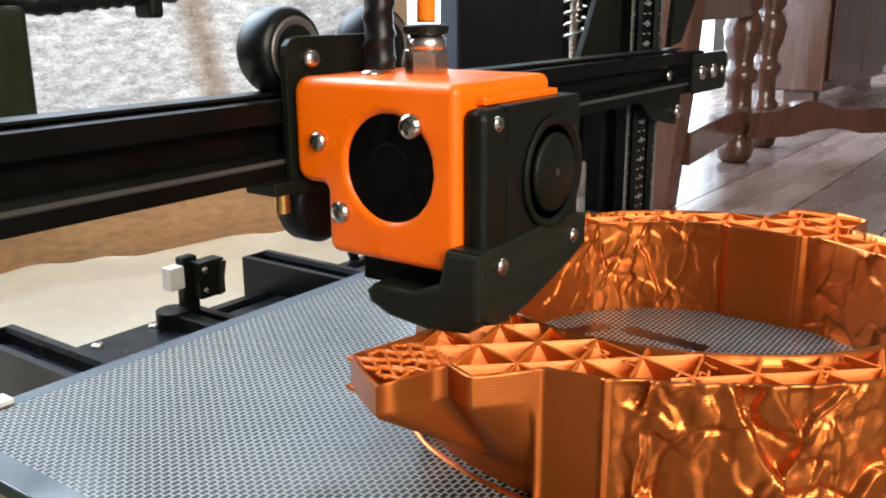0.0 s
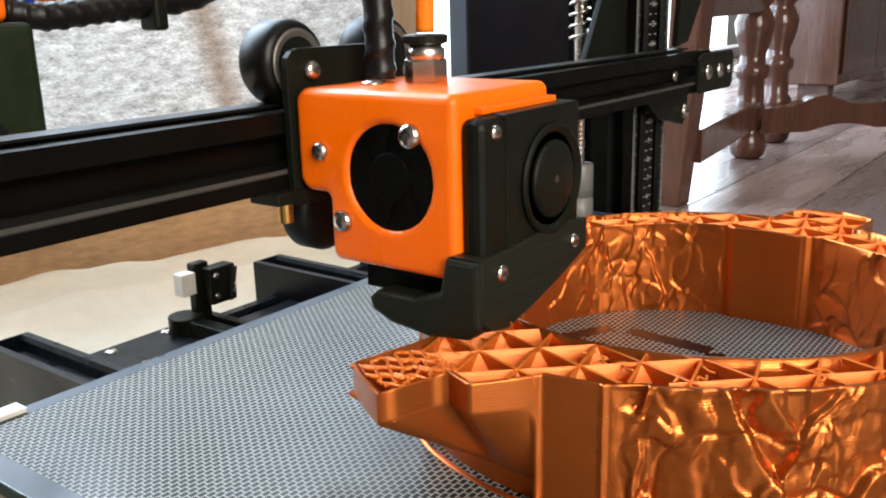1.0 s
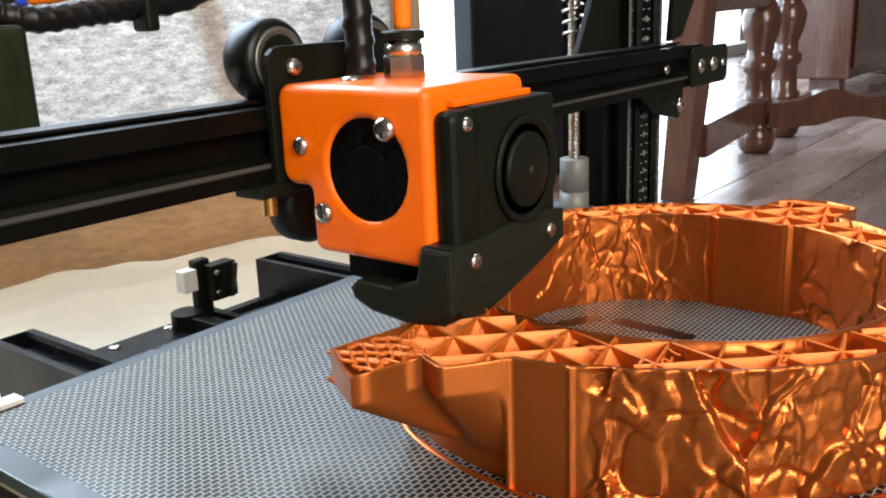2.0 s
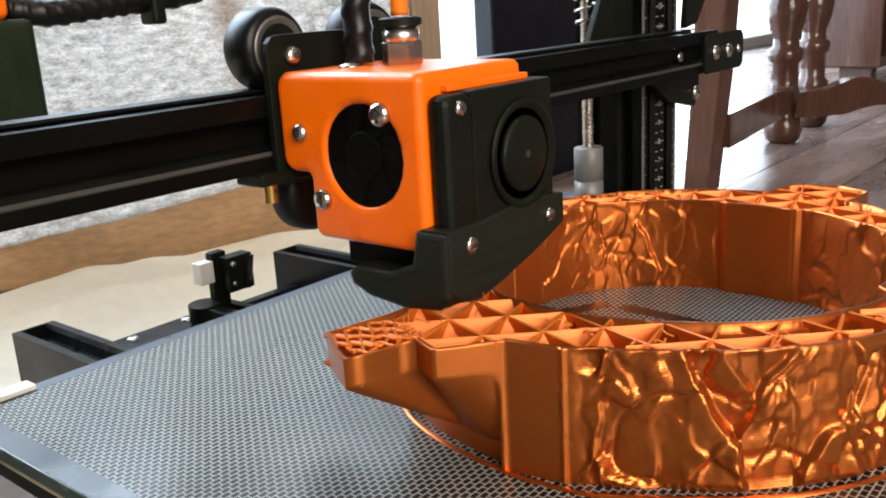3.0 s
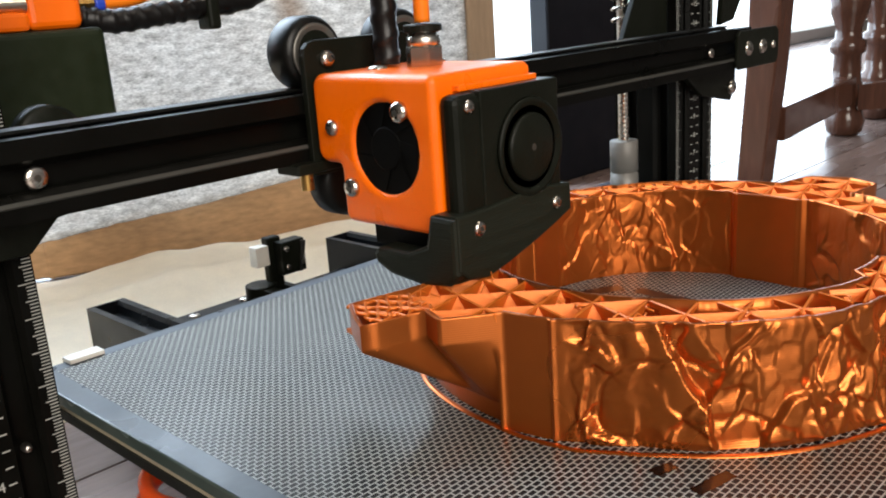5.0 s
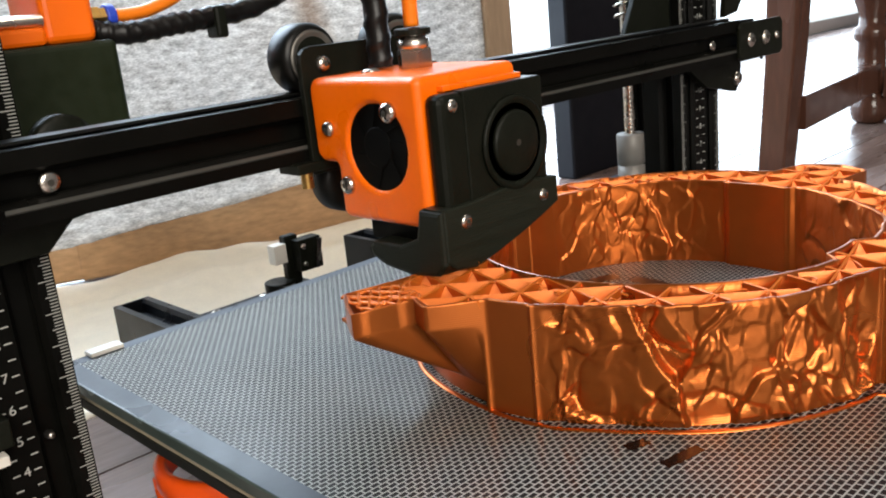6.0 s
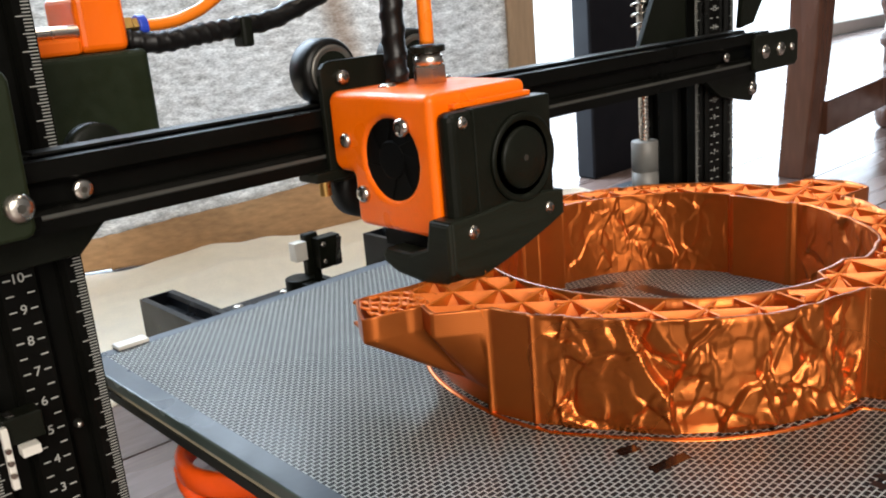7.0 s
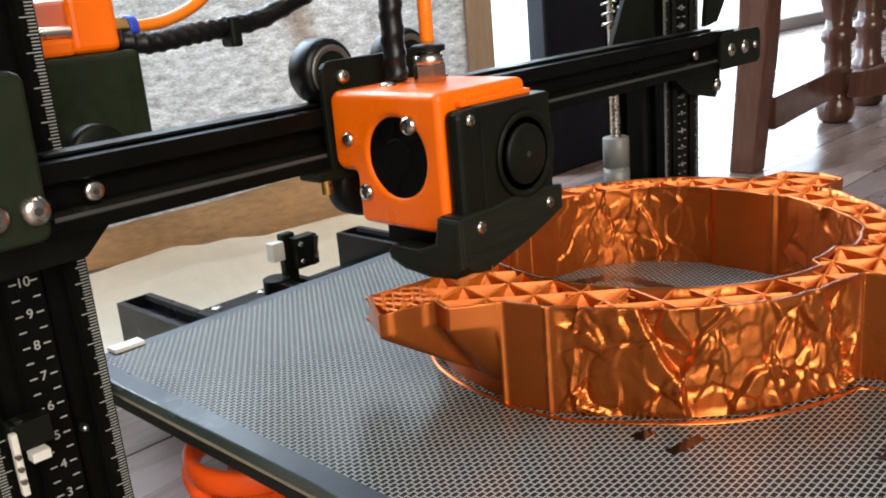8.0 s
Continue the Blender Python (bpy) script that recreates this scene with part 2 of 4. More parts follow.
def pipe(points, r, seg=12, res=8, bm=None, bands=0.0):
    """A round cable through points, smoothed; bands: the relief of a spiral wrap."""
    pts = [Vector(p) for p in points]
    line = []
    for k in range(len(pts) - 1):
        p0, p1, p2, p3 = pts[max(k - 1, 0)], pts[k], pts[k + 1], pts[min(k + 2, len(pts) - 1)]
        for s in range(res):
            u = s / res
            line.append(0.5 * (2 * p1 + (p2 - p0) * u + (2 * p0 - 5 * p1 + 4 * p2 - p3) * u * u + (3 * p1 - p0 - 3 * p2 + p3) * u**3))
    line.append(pts[-1])
    b = bmesh.new()
    rings, up = [], Vector((0.13, 0.21, 0.97))
    for k, p in enumerate(line):
        d = (line[min(k + 1, len(line) - 1)] - line[max(k - 1, 0)]).normalized()
        side = d.cross(up).normalized()
        over = side.cross(d)
        ring = []
        for s in range(seg):
            a = 2 * math.pi * s / seg
            rr = r * (1 + bands * (1 if math.sin(k * 0.9 + a) > 0.55 else 0))
            ring.append(b.verts.new(p + rr * (math.cos(a) * side + math.sin(a) * over)))
        rings.append(ring)
    for u, w in zip(rings, rings[1:]):
        for s in range(seg):
            b.faces.new((u[s], u[(s + 1) % seg], w[(s + 1) % seg], w[s]))
    b.faces.new(rings[0][::-1])
    b.faces.new(rings[-1])
    bmesh.ops.recalc_face_normals(b, faces=b.faces[:])
    return merge(bm, b) if bm is not None else b


def slotted(w, h, nw, nh, depth=0.55):
    """Cross-section of an aluminium extrusion w by h, with nw slots on the flat sides and nh on the uprights."""
    def side(length, n):
        pts, pitch = [], length / n
        for k in range(n):
            c = -length / 2 + pitch * (k + 0.5)
            pts += [(c - 0.46, 0), (c - 0.31, depth * 0.35), (c - 0.31, depth * 0.45), (c - 0.5, depth * 0.5), (c - 0.28, depth), (c + 0.28, depth), (c + 0.5, depth * 0.5), (c + 0.31, depth * 0.45), (c + 0.31, depth * 0.35), (c + 0.46, 0)]
        return pts
    out = [(-w / 2, -h / 2)] + [(a, -h / 2 + d) for a, d in side(w, nw)]
    out += [(w / 2, -h / 2)] + [(w / 2 - d, a) for a, d in side(h, nh)]
    out += [(w / 2, h / 2)] + [(-a, h / 2 - d) for a, d in side(w, nw)]
    out += [(-w / 2, h / 2)] + [(-w / 2 + d, -a) for a, d in side(h, nh)]
    return out


def extrusion(axis, w, h, nw, nh, centre, a, c):
    pts = [(p + centre[0], q + centre[1]) for p, q in slotted(w, h, nw, nh)]
    return prism(pts, axis, a, c)


def screw(parent, p, d, r=0.32, h=0.18, name="screw"):
    """A button-head screw at p whose head points along d."""
    p, d = Vector(p), Vector(d).normalized()
    s = part(name, lathe(p, d, [(0, r), (h * 0.35, r), (h * 0.8, r * 0.8), (h, r * 0.5)], 20), STEEL, parent, "steel screw head", smooth=True)
    part("socket", rod(p + d * (h - 0.02), p + d * (h + 0.012), r * 0.32, 6), DARKST, s)
    return s


def lettering(text, size, m, parent, material, name="digit"):
    """Flat print in the built-in font, as a mesh; m in metres, in the parent's space."""
    cu = bpy.data.curves.new("text", "FONT")
    cu.body, cu.size, cu.align_x, cu.align_y, cu.extrude = text, size / 100, "CENTER", "CENTER", 0.00004
    ob = new("tmp_text", cu)
    bpy.context.view_layer.update()
    me = bpy.data.meshes.new_from_object(ob.evaluated_get(bpy.context.evaluated_depsgraph_get()))
    bpy.data.objects.remove(ob)
    me.materials.clear()
    me.materials.append(material)
    t = new(name, me)
    t.parent = parent
    t.matrix_basis = m
    return t


BED_Y, HEAD_X = -4.4, 4.25
FLOOR = -9.5

# ---- room ----
def room():
    floor = thing("floor", (0, 0, FLOOR), "brown worn wooden floorboards", "floor", kind="structure")
    part("subfloor", box(-160, 330, -160, 100, FLOOR - 4, FLOOR - 1.2), SLOTM, floor)
    wall = solo("wall_north", merge(merge(box(-160, -24, 88, 100, FLOOR, 215), box(-24, 330, 88, 100, 150, 215)), merge(box(326, 330, 88, 100, FLOOR, 150), box(64, 70, 88, 100, FLOOR, 150))), WALLM, (0, 94, FLOOR), "warm plaster wall with tall window openings", "wall", kind="structure")
    solo("wall_south", merge(merge(box(-160, -132, -172, -160, FLOOR, 215), box(-8, 330, -172, -160, FLOOR, 215)), merge(box(-132, -8, -172, -160, FLOOR, 24), box(-132, -8, -172, -160, 156, 215))), WALLM, (0, -166, FLOOR), "plain plaster wall with an opening for the assumed window", "wall", kind="structure")
    solo("wall_west", box(-172, -160, -172, 100, FLOOR, 215), WALLM, (-166, 0, FLOOR), "plain warm plaster wall", "wall", kind="structure")
    solo("wall_east", box(330, 342, -172, 100, FLOOR, 215), WALLM, (336, 0, FLOOR), "plain warm plaster wall", "wall", kind="structure")
    solo("ceiling", box(-172, 342, -172, 100, 215, 220), WALLM, (80, -30, 215), "plain dark ceiling out of view", "ceiling", kind="structure")
    solo("backdrop", box(-120, 600, 135, 136, FLOOR - 5, 190), DAY, (80, 125, FLOOR), "bright overcast daylight outside the windows", "backdrop", kind="structure")
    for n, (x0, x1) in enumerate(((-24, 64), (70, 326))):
        w = thing("window_%d" % (n + 1), ((x0 + x1) / 2, 92, FLOOR), "tall assumed unseen window round the warm front lamp", "window", kind="structure")
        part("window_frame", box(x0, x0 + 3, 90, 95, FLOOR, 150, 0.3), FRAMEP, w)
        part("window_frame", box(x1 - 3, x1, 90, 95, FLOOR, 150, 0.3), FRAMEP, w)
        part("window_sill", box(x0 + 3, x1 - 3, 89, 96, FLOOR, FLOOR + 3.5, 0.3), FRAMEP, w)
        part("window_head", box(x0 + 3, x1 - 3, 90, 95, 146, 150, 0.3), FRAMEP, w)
    # unseen window, assumed and built round the warm front lamp
    w = thing("window_3", (-70, -166, 24), "assumed unseen window round the warm front lamp", "window", kind="structure")
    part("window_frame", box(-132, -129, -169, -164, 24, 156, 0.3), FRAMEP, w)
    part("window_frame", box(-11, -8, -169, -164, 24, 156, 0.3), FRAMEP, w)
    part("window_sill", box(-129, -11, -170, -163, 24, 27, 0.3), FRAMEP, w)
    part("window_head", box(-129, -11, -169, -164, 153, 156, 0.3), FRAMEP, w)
    # unseen housing, added to go with the warm fill overhead
    lamp = thing("added_ceiling_lamp", (70, -50, 203), "unseen square lamp housing added for the ceiling fill", "lamp")
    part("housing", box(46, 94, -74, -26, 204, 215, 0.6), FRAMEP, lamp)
    return floor


floor = room()


# ---- cloth screen, blanket, case, table ----
def turned_box(u0, u1, v0, v1, z0, z1, bev=0.0, rise=0.0):
    """A board along the screen: u from its post, v behind its face; rise lifts the top towards the post."""
    b = box(u0, u1, v0, v1, z0, z1, bev)
    for v in b.verts:
        if v.co.z > (z0 + z1) / 2:
            v.co.z += rise * (v.co.x - u1)
        v.co.x, v.co.y = on_screen(v.co.x, v.co.y)
    return b


def on_screen(u, v):
    a = radians(-21.8)
    return 59 + u * math.cos(a) - v * math.sin(a), 31.3 + u * math.sin(a) + v * math.cos(a)


def screen():
    s = thing("fabric_screen", (*on_screen(-25, 0), FLOOR), "grey woven cloth screen on a brown wooden frame", "screen")
    b = bmesh.new()
    nx, nz = 120, 40
    u0, u1, z1 = -95, -3.3, 27

    def cloth_point(i, k):
        u = u0 + (u1 - u0) * i / nx
        low = -2.7 + 0.1 * (u + 8) * (1 if u > -42 else 0) - 3.4 * (u <= -42) + 0.12 * noise.noise(Vector((u * 0.9, 0, 0)))
        x, y = on_screen(u, 0.6 + 0.25 * math.sin(i * 0.35) + 0.3 * noise.noise(Vector((i * 0.12, k * 0.1, 0))))
        return b.verts.new((x, y, low + (z1 - low) * k / nz))

    g = [[cloth_point(i, k) for k in range(nz + 1)] for i in range(nx + 1)]
    for i in range(nx):
        for k in range(nz):
            b.faces.new((g[i][k], g[i + 1][k], g[i + 1][k + 1], g[i][k + 1]))
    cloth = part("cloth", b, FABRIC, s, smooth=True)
    sol = cloth.modifiers.new("thickness", "SOLIDIFY")
    sol.thickness = 0.0015
    part("bottom_rail", turned_box(-42, -3.3, 1.0, 3.4, -9.3, -2.0, 0.2, 0.1), BOARD, s, "brown wooden bottom rail")
    part("bottom_rail", turned_box(-95, -40, 1.1, 3.3, -9.2, -6.1, 0.2), BOARD, s, "brown wooden bottom rail")
    part("post", turned_box(-3.3, -0.5, -0.2, 3.4, FLOOR, 29, 0.25), POST, s, "pale wooden post")
    return s


screen()


def blanket():
    b = bmesh.new()
    nx, ny = 150, 40
    g = []
    for i in range(nx + 1):
        col = []
        for k in range(ny + 1):
            x = -50 + 114 * i / nx
            front, back = 18.5 + max(0, (30 - x) * 0.1), min(70, 31.8 - 0.4 * (x - 59))
            y = front + (back - front) * k / ny
            u = k / ny
            z = FLOOR + 0.25 + 1.2 * u * u + 1.1 * u * noise.noise(Vector((x * 0.09, y * 0.16, 1.7))) + 0.35 * noise.noise(Vector((x * 0.3, y * 0.3, 3)))
            z += 0.7 * math.exp(-((u - 0.55 - 0.08 * math.sin(x * 0.07)) / 0.06) ** 2)
            edge = min(k / 3, (ny - k) / 3, i / 3, (nx - i) / 3, 1)
            col.append(b.verts.new((x, y + 0.8 * noise.noise(Vector((x * 0.2, 0, 0))), FLOOR + 0.1 + (max(z, FLOOR + 0.2) - FLOOR - 0.1) * edge)))
        g.append(col)
    for i in range(nx):
        for k in range(ny):
            b.faces.new((g[i][k], g[i + 1][k], g[i + 1][k + 1], g[i][k + 1]))
    ob = solo("blanket", b, CREAM, (25, 30, FLOOR), "cream fleece blanket lying crumpled on the floor", "blanket", smooth=True)
    sol = ob.modifiers.new("thickness", "SOLIDIFY")
    sol.thickness = 0.003
    return ob


blanket()


def case():
    s = thing("black_panel", (74, 34, FLOOR), "tall plain matt black panel standing on the floor", "panel")
    part("body", box(68.7, 92, 33, 35.5, FLOOR, 45, 0.3), CASE, s)
    part("label_plate", box(69.3, 70.8, 32.93, 33.0, 2.2, 2.7), YELLOW, s, "small yellow sticker")


case()


def table():
    t = thing("table", (95, 20, FLOOR), "dark varnished wooden table with turned legs and stretchers", "table")

    def square_leg(x, y):
        b = bmesh.new()
        lv = []
        for z, r, sh in ((FLOOR, 1.35, -0.3), (2, 1.5, 0.5), (20, 1.75, 1.1), (62, 1.9, 1.8)):
            lv.append([b.verts.new((x + 0.5 * sh + sx * r, y - sh + sy * r, z)) for sx, sy in ((-1, -1), (1, -1), (1, 1), (-1, 1))])
        for u, w in zip(lv, lv[1:]):
            for k in range(4):
                b.faces.new((u[k], u[(k + 1) % 4], w[(k + 1) % 4], w[k]))
        b.faces.new(lv[0][::-1])
        b.faces.new(lv[-1])
        bmesh.ops.bevel(b, geom=b.edges[:], offset=0.2, segments=2, affect="EDGES", profile=0.5)
        return b

    def turned(x, y):
        prof = [(0, 1.9), (0.5, 2.6), (1.8, 3.0), (3.2, 2.5), (3.8, 1.9), (4.4, 2.3), (5.2, 2.7), (6.2, 2.7), (6.8, 2.1), (10, 2.0), (10.4, 2.6), (11.6, 2.7), (12.0, 2.0), (13.2, 1.9), (15, 2.7), (17, 3.1), (18.2, 2.5), (18.9, 2.0), (19.6, 2.6), (21, 2.7), (26, 2.5), (40, 3.3), (46, 2.4), (47, 3.2), (71.5, 3.2)]
        return lathe((x, y, FLOOR), (0, 0, 1), [(a, 0.8 * r) for a, r in prof], 28)

    part("leg", square_leg(79.2, 15.1), TABLEW, t, "square tapered wooden leg")
    part("leg", turned(110, 18.3), TABLEW, t, "turned wooden leg", smooth=True)
    part("leg", turned(124.5, 19.6), TABLEW, t, "turned wooden leg", smooth=True)
    b = prism([(80.8, 13.2), (108.6, 16.6), (108.6, 18.8), (80.8, 15.4)], "z", -5.4, -2.0, 0.15)
    part("stretcher", b, TABLEW, t)
    b = bmesh.new()
    cols = []
    for k in range(41):
        u = k / 40
        x, y = 109.5 + 22 * u, 17.0 - 19 * u
        top = -3.0 + 1.3 * max(0, math.sin(u * 9.4 - 1.2)) ** 1.5
        low = -6.2 + 0.8 * max(0, math.sin(u * 9.4 - 2.2))
        cols.append([b.verts.new((x + o, y + o * 0.9, z)) for o, z in ((-0.8, low), (0.8, low), (0.8, top), (-0.8, top))])
    for p, q in zip(cols, cols[1:]):
        for k in range(4):
            b.faces.new((p[k], p[(k + 1) % 4], q[(k + 1) % 4], q[k]))
    b.faces.new(cols[0][::-1])
    b.faces.new(cols[-1])
    bmesh.ops.recalc_face_normals(b, faces=b.faces[:])
    part("stretcher", b, TABLEW, t, "wavy carved stretcher")
    part("apron", prism([(80.8, 13.4), (108.6, 16.8), (108.6, 18.6), (80.8, 15.2)], "z", 8.8, 24, 0.15), TABLEW, t)
    part("tabletop", box(70, 160, 5, 60, 62, 65, 0.5), TABLEW, t)
    part("cable", pipe([(83, 19, 1.6), (90, 22, 2.6), (98, 25, 4.2), (106, 27, 4.4)], 0.18, 8), SLEEVE, t, "thin black cable")


table()


def cabinet():
    c = thing("cabinet", (208, 30, FLOOR), "dark brown wooden cabinet at the back of the room", "cabinet")
    part("body", box(180, 236, 25, 36, FLOOR + 3, 75, 0.4), TABLEW, c)
    for x in (184, 232):
        part("foot", box(x - 2, x + 2, 27, 33, FLOOR, FLOOR + 3, 0.2), TABLEW, c)
    for x in (182, 209):
        part("door", box(x, x + 25, 24.2, 25, FLOOR + 5, 70, 0.3), TABLEW, c)


cabinet()


# ---- printer frame ----
def ruler(parent, x, y, z0, z1, xr, digits):
    """White scale on an upright: millimetre ticks along both edges, dashes and numbers up the middle."""
    b = bmesh.new()
    n = int((z1 - z0) * 10)
    for k in range(n + 1):
        z = z0 + k * 0.1
        w = 0.44 if k % 10 == 0 else 0.33 if k % 5 == 0 else 0.24
        box(xr - 0.04 - w, xr - 0.04, y - 0.012, y + 0.01, z - 0.014, z + 0.014, bm=b)
        box(2 * x - xr + 0.04, 2 * x - xr + 0.04 + w, y - 0.012, y + 0.01, z - 0.014, z + 0.014, bm=b)
    part("scale", b, WHITE, parent, "fine white scale marks")["kind"] = "stuff"
    o = ORG[parent.name]
    for d in digits:
        z = 3.52 + (d - 9)
        for zz in (z, z + 0.5):
            bb = box(x - 0.42, x - 0.2, y - 0.012, y + 0.01, zz - 0.02, zz + 0.02)
            box(x + 0.2, x + 0.42, y - 0.012, y + 0.01, zz - 0.02, zz + 0.02, bm=bb)
            part("dash", bb, WHITE, parent)
        lettering(str(d), 0.42, pose((x - o.x) / 100, (y - 0.012 - o.y) / 100, (z - o.z) / 100, 90, 0, 0), parent, WHITE)


def upright(x, digits):
    u = thing("upright_profile", (x, 1.6, FLOOR), "black anodised aluminium upright with a white scale", "upright", "uprights of the printer")
    part("profile", extrusion("z", 3.94, 3.8, 2, 2, (x, 1.6), -8.6, 36), ANOD, u)
    part("foot", box(x - 1.97, x + 1.97, -0.3, 3.5, FLOOR, -8.6, 0.1), BLACKP, u)
    ruler(u, x, -0.3, -6, 22, x + 1.97, digits)
    return u


left = upright(0, range(2, 20))
right = upright(38.1, range(2, 20))
screw(left, (0.9, -0.05, -0.65), (0, -1, 0), 0.14, 0.3)

base = thing("base_frame", (18, 5, FLOOR), "black aluminium base frame of the printer on the floor", "frame")
part("cross_beam", extrusion("x", 4, 4, 2, 2, (14, -6.5), 10.5, 38), BASEALU, base)
part("cross_beam", extrusion("x", 2, 2, 1, 1, (1.7, -8.4), 2.1, 36.0), BASEALU, base)
for x in (11.4, 26.5):
    part("end_cap", box(x - 0.98, x + 0.98, 17.2, 17.32, -6.2, -2.8, 0.03), BASEALU, base)
    part("rail", prism([(x - 0.98, -6.2), (x + 0.98, -6.2), (x + 0.98, -2.8), (x + 0.62, -2.8), (x + 0.5, -3.0), (x + 0.5, -3.45), (x - 0.5, -3.45), (x - 0.5, -3.0), (x - 0.62, -2.8), (x - 0.98, -2.8)], "y", -26, 17.2), BASEALU, base)
for x in (11.4, 26.5):
    part("foot", rod((x, -24, FLOOR), (x, -24, -6.2), 0.9, 24), BLACKP, base)
for x in (3, 33):
    part("foot", rod((x, 14, FLOOR), (x, 14, -8.5), 1.2, 24), BLACKP, base)


def switch_mount():
    s = thing("limit_switch_mount", (17, 14, -4.4), "black mounting plate carrying a small limit switch", "limit switch")
    part("plate", prism([(14.3, 10.5), (18.6, 10.5), (18.6, 15.9), (14.3, 15.9)], "z", -4.48, -4.2, 0.05), BASEALU, s)
    for p in ((15.0, 15.2), (15.1, 12.6), (15.4, 10.9), (18.1, 15.3)):
        screw(s, (p[0], p[1], -4.2), (0, 0, 1), 0.3, 0.14)
    part("boss", rod((18.8, 14.6, -4.3), (18.8, 14.6, -3.4), 0.85, 28, bev=0.06), BLACKP, s)
    part("arm", box(18.4, 19.2, 9.5, 14.6, -4.2, -3.5, 0.06), BLACKP, s)
    part("arm", box(20.0, 20.5, 9.5, 15.0, -4.2, -3.7, 0.06), BLACKP, s)
    part("tower", box(19.3, 20.2, 14.3, 14.9, -4.4, -0.95, 0.12), BLACKP, s)
    sw = part("switch", box(19.7, 21.2, 13.6, 14.4, -3.0, -1.2, 0.05), BLACKP, s)
    part("lever", prism([(20.5, -2.9), (20.75, -2.9), (21.1, -1.3), (20.8, -1.25)], "y", 13.3, 13.45), STEEL, sw, "steel lever")
    for z in (-2.6, -1.6):
        screw(sw, (20.0, 13.6, z), (0, -1, 0), 0.17, 0.1)
    part("connector", box(18.5, 19.3, 14.2, 14.9, -2.4, -1.3, 0.06), WHITEP, sw, "white plug")


switch_mount()
pipes = thing("rear_cable", (31, 20, FLOOR), "black sleeved cable hanging behind the printer", "cable")
part("sleeve", pipe([(33.4, 16, -5.4), (33.2, 16, -4.2), (33.0, 16, -3.0), (33.3, 16, -1.8), (34.5, 16, -0.3), (36.5, 15, 1.2)], 0.3, 10, bands=0.15), BASEALU, pipes, smooth=True)
part("wire", pipe([(38.6, 16, -5.0), (37.2, 16, -3.5), (35.9, 16, -2.2), (35.2, 15.6, -0.6)], 0.16, 8), BASEALU, pipes, smooth=True)


# ---- gantry ----
gantry = thing("gantry_beam", (18, -2.1, 6.4), "black anodised aluminium gantry beam", "beam")
part("profile", extrusion("x", 2, 2, 1, 1, (-2.1, 7.22), -1.5, 38.9), ANOD, gantry)
# thin grey strip: the light caught by the slot's lower lip, painted on
part("slot_lip_highlight", prism([(-3.1, 6.61), (-3.13, 6.65), (-3.1, 6.75), (-3.0, 6.75), (-3.0, 6.61)], "x", 0.2, 37.2), mat("lip_highlight_grey", (0.055, 0.054, 0.047), 0.45, metal=0.3), gantry, "grey strip painting the light on the slot's lower lip")
part("end_plate", prism([(37.0, 6.35), (37.3, 6.15), (41.4, 6.15), (41.7, 6.4), (41.7, 7.85), (41.4, 8.1), (37.3, 8.1), (37.0, 7.85)], "y", -3.34, -3.12, 0.06), BLACKP, gantry, "black end plate")
for x in (38.1, 39.7, 40.9):
    screw(gantry, (x, -3.34, 7.16), (0, -1, 0), 0.38 if x < 40 else 0.22, 0.16)
screw(gantry, (1.5, -2.95, 7.22), (0, -1, 0), 0.3, 0.1)
screw(gantry, (34.9, -2.95, 7.2), (0, -1, 0), 0.26, 0.1)
part("belt", box(0.5, 37.5, -2.5, -1.7, 8.3, 8.37), RUBBER, gantry, "black toothed belt")


def left_carriage():
    c = thing("z_carriage", (0, -1, 4), "black steel plate carriage clamped round the upright", "carriage", "gantry carriages")
    part("plate", prism([(-2.4, 4.9), (1.75, 4.95), (2.6, 5.75), (6, 6.25), (6, 6.65), (-2.4, 6.65)], "y", -1.05, -0.7, 0.04), BLACKP, c)
    part("bracket", prism([(-2.6, 8.6), (1.6, 8.6), (-1.4, 13.5), (-2.6, 14.5), (-3.4, 13.8)], "y", 3.6, 3.95, 0.04), BLACKP, c)
    for z in (5.2, 13.4):
        part("wheel", lathe((-2.9, 1.0, z), (0, 1, 0), [(0, 0.75), (0.25, 1.15), (0.8, 1.15), (1.05, 0.75)], 28), RUBBER, c, smooth=True)
        screw(c, (-2.9, -1.05, z), (0, -1, 0), 0.4, 0.25)


left_carriage()


def right_carriage():
    c = thing("z_carriage", (38.1, -1, 4), "black steel plate carriage clamped round the upright", "carriage", "gantry carriages")
    part("plate", prism([(31.2, 6.2), (36.0, 5.8), (37.6, 4.75), (40.8, 4.1), (41.3, 4.65), (41.4, 6.65), (31.2, 6.65)], "y", -1.05, -0.7, 0.04), BLACKP, c)
    part("bracket", prism([(39.6, 8.3), (41.0, 8.5), (42.6, 10.5), (42.6, 13.1), (40.3, 13.1)], "y", -1.05, -0.7, 0.04), BLACKP, c)
    part("bracket", prism([(31.9, 8.1), (36.1, 8.1), (36.1, 13.3), (34.9, 13.3)], "y", 0.2, 0.5, 0.04), BLACKP, c)
    for x, z in ((40.8, 4.85), (41.6, 11.9)):
        part("wheel", lathe((x, 0.6, z), (0, 1, 0), [(0, 0.75), (0.25, 1.1), (0.8, 1.1), (1.05, 0.75)], 28), RUBBER, c, smooth=True)
        screw(c, (x, -1.05, z), (0, -1, 0), 0.4, 0.25)


right_carriage()

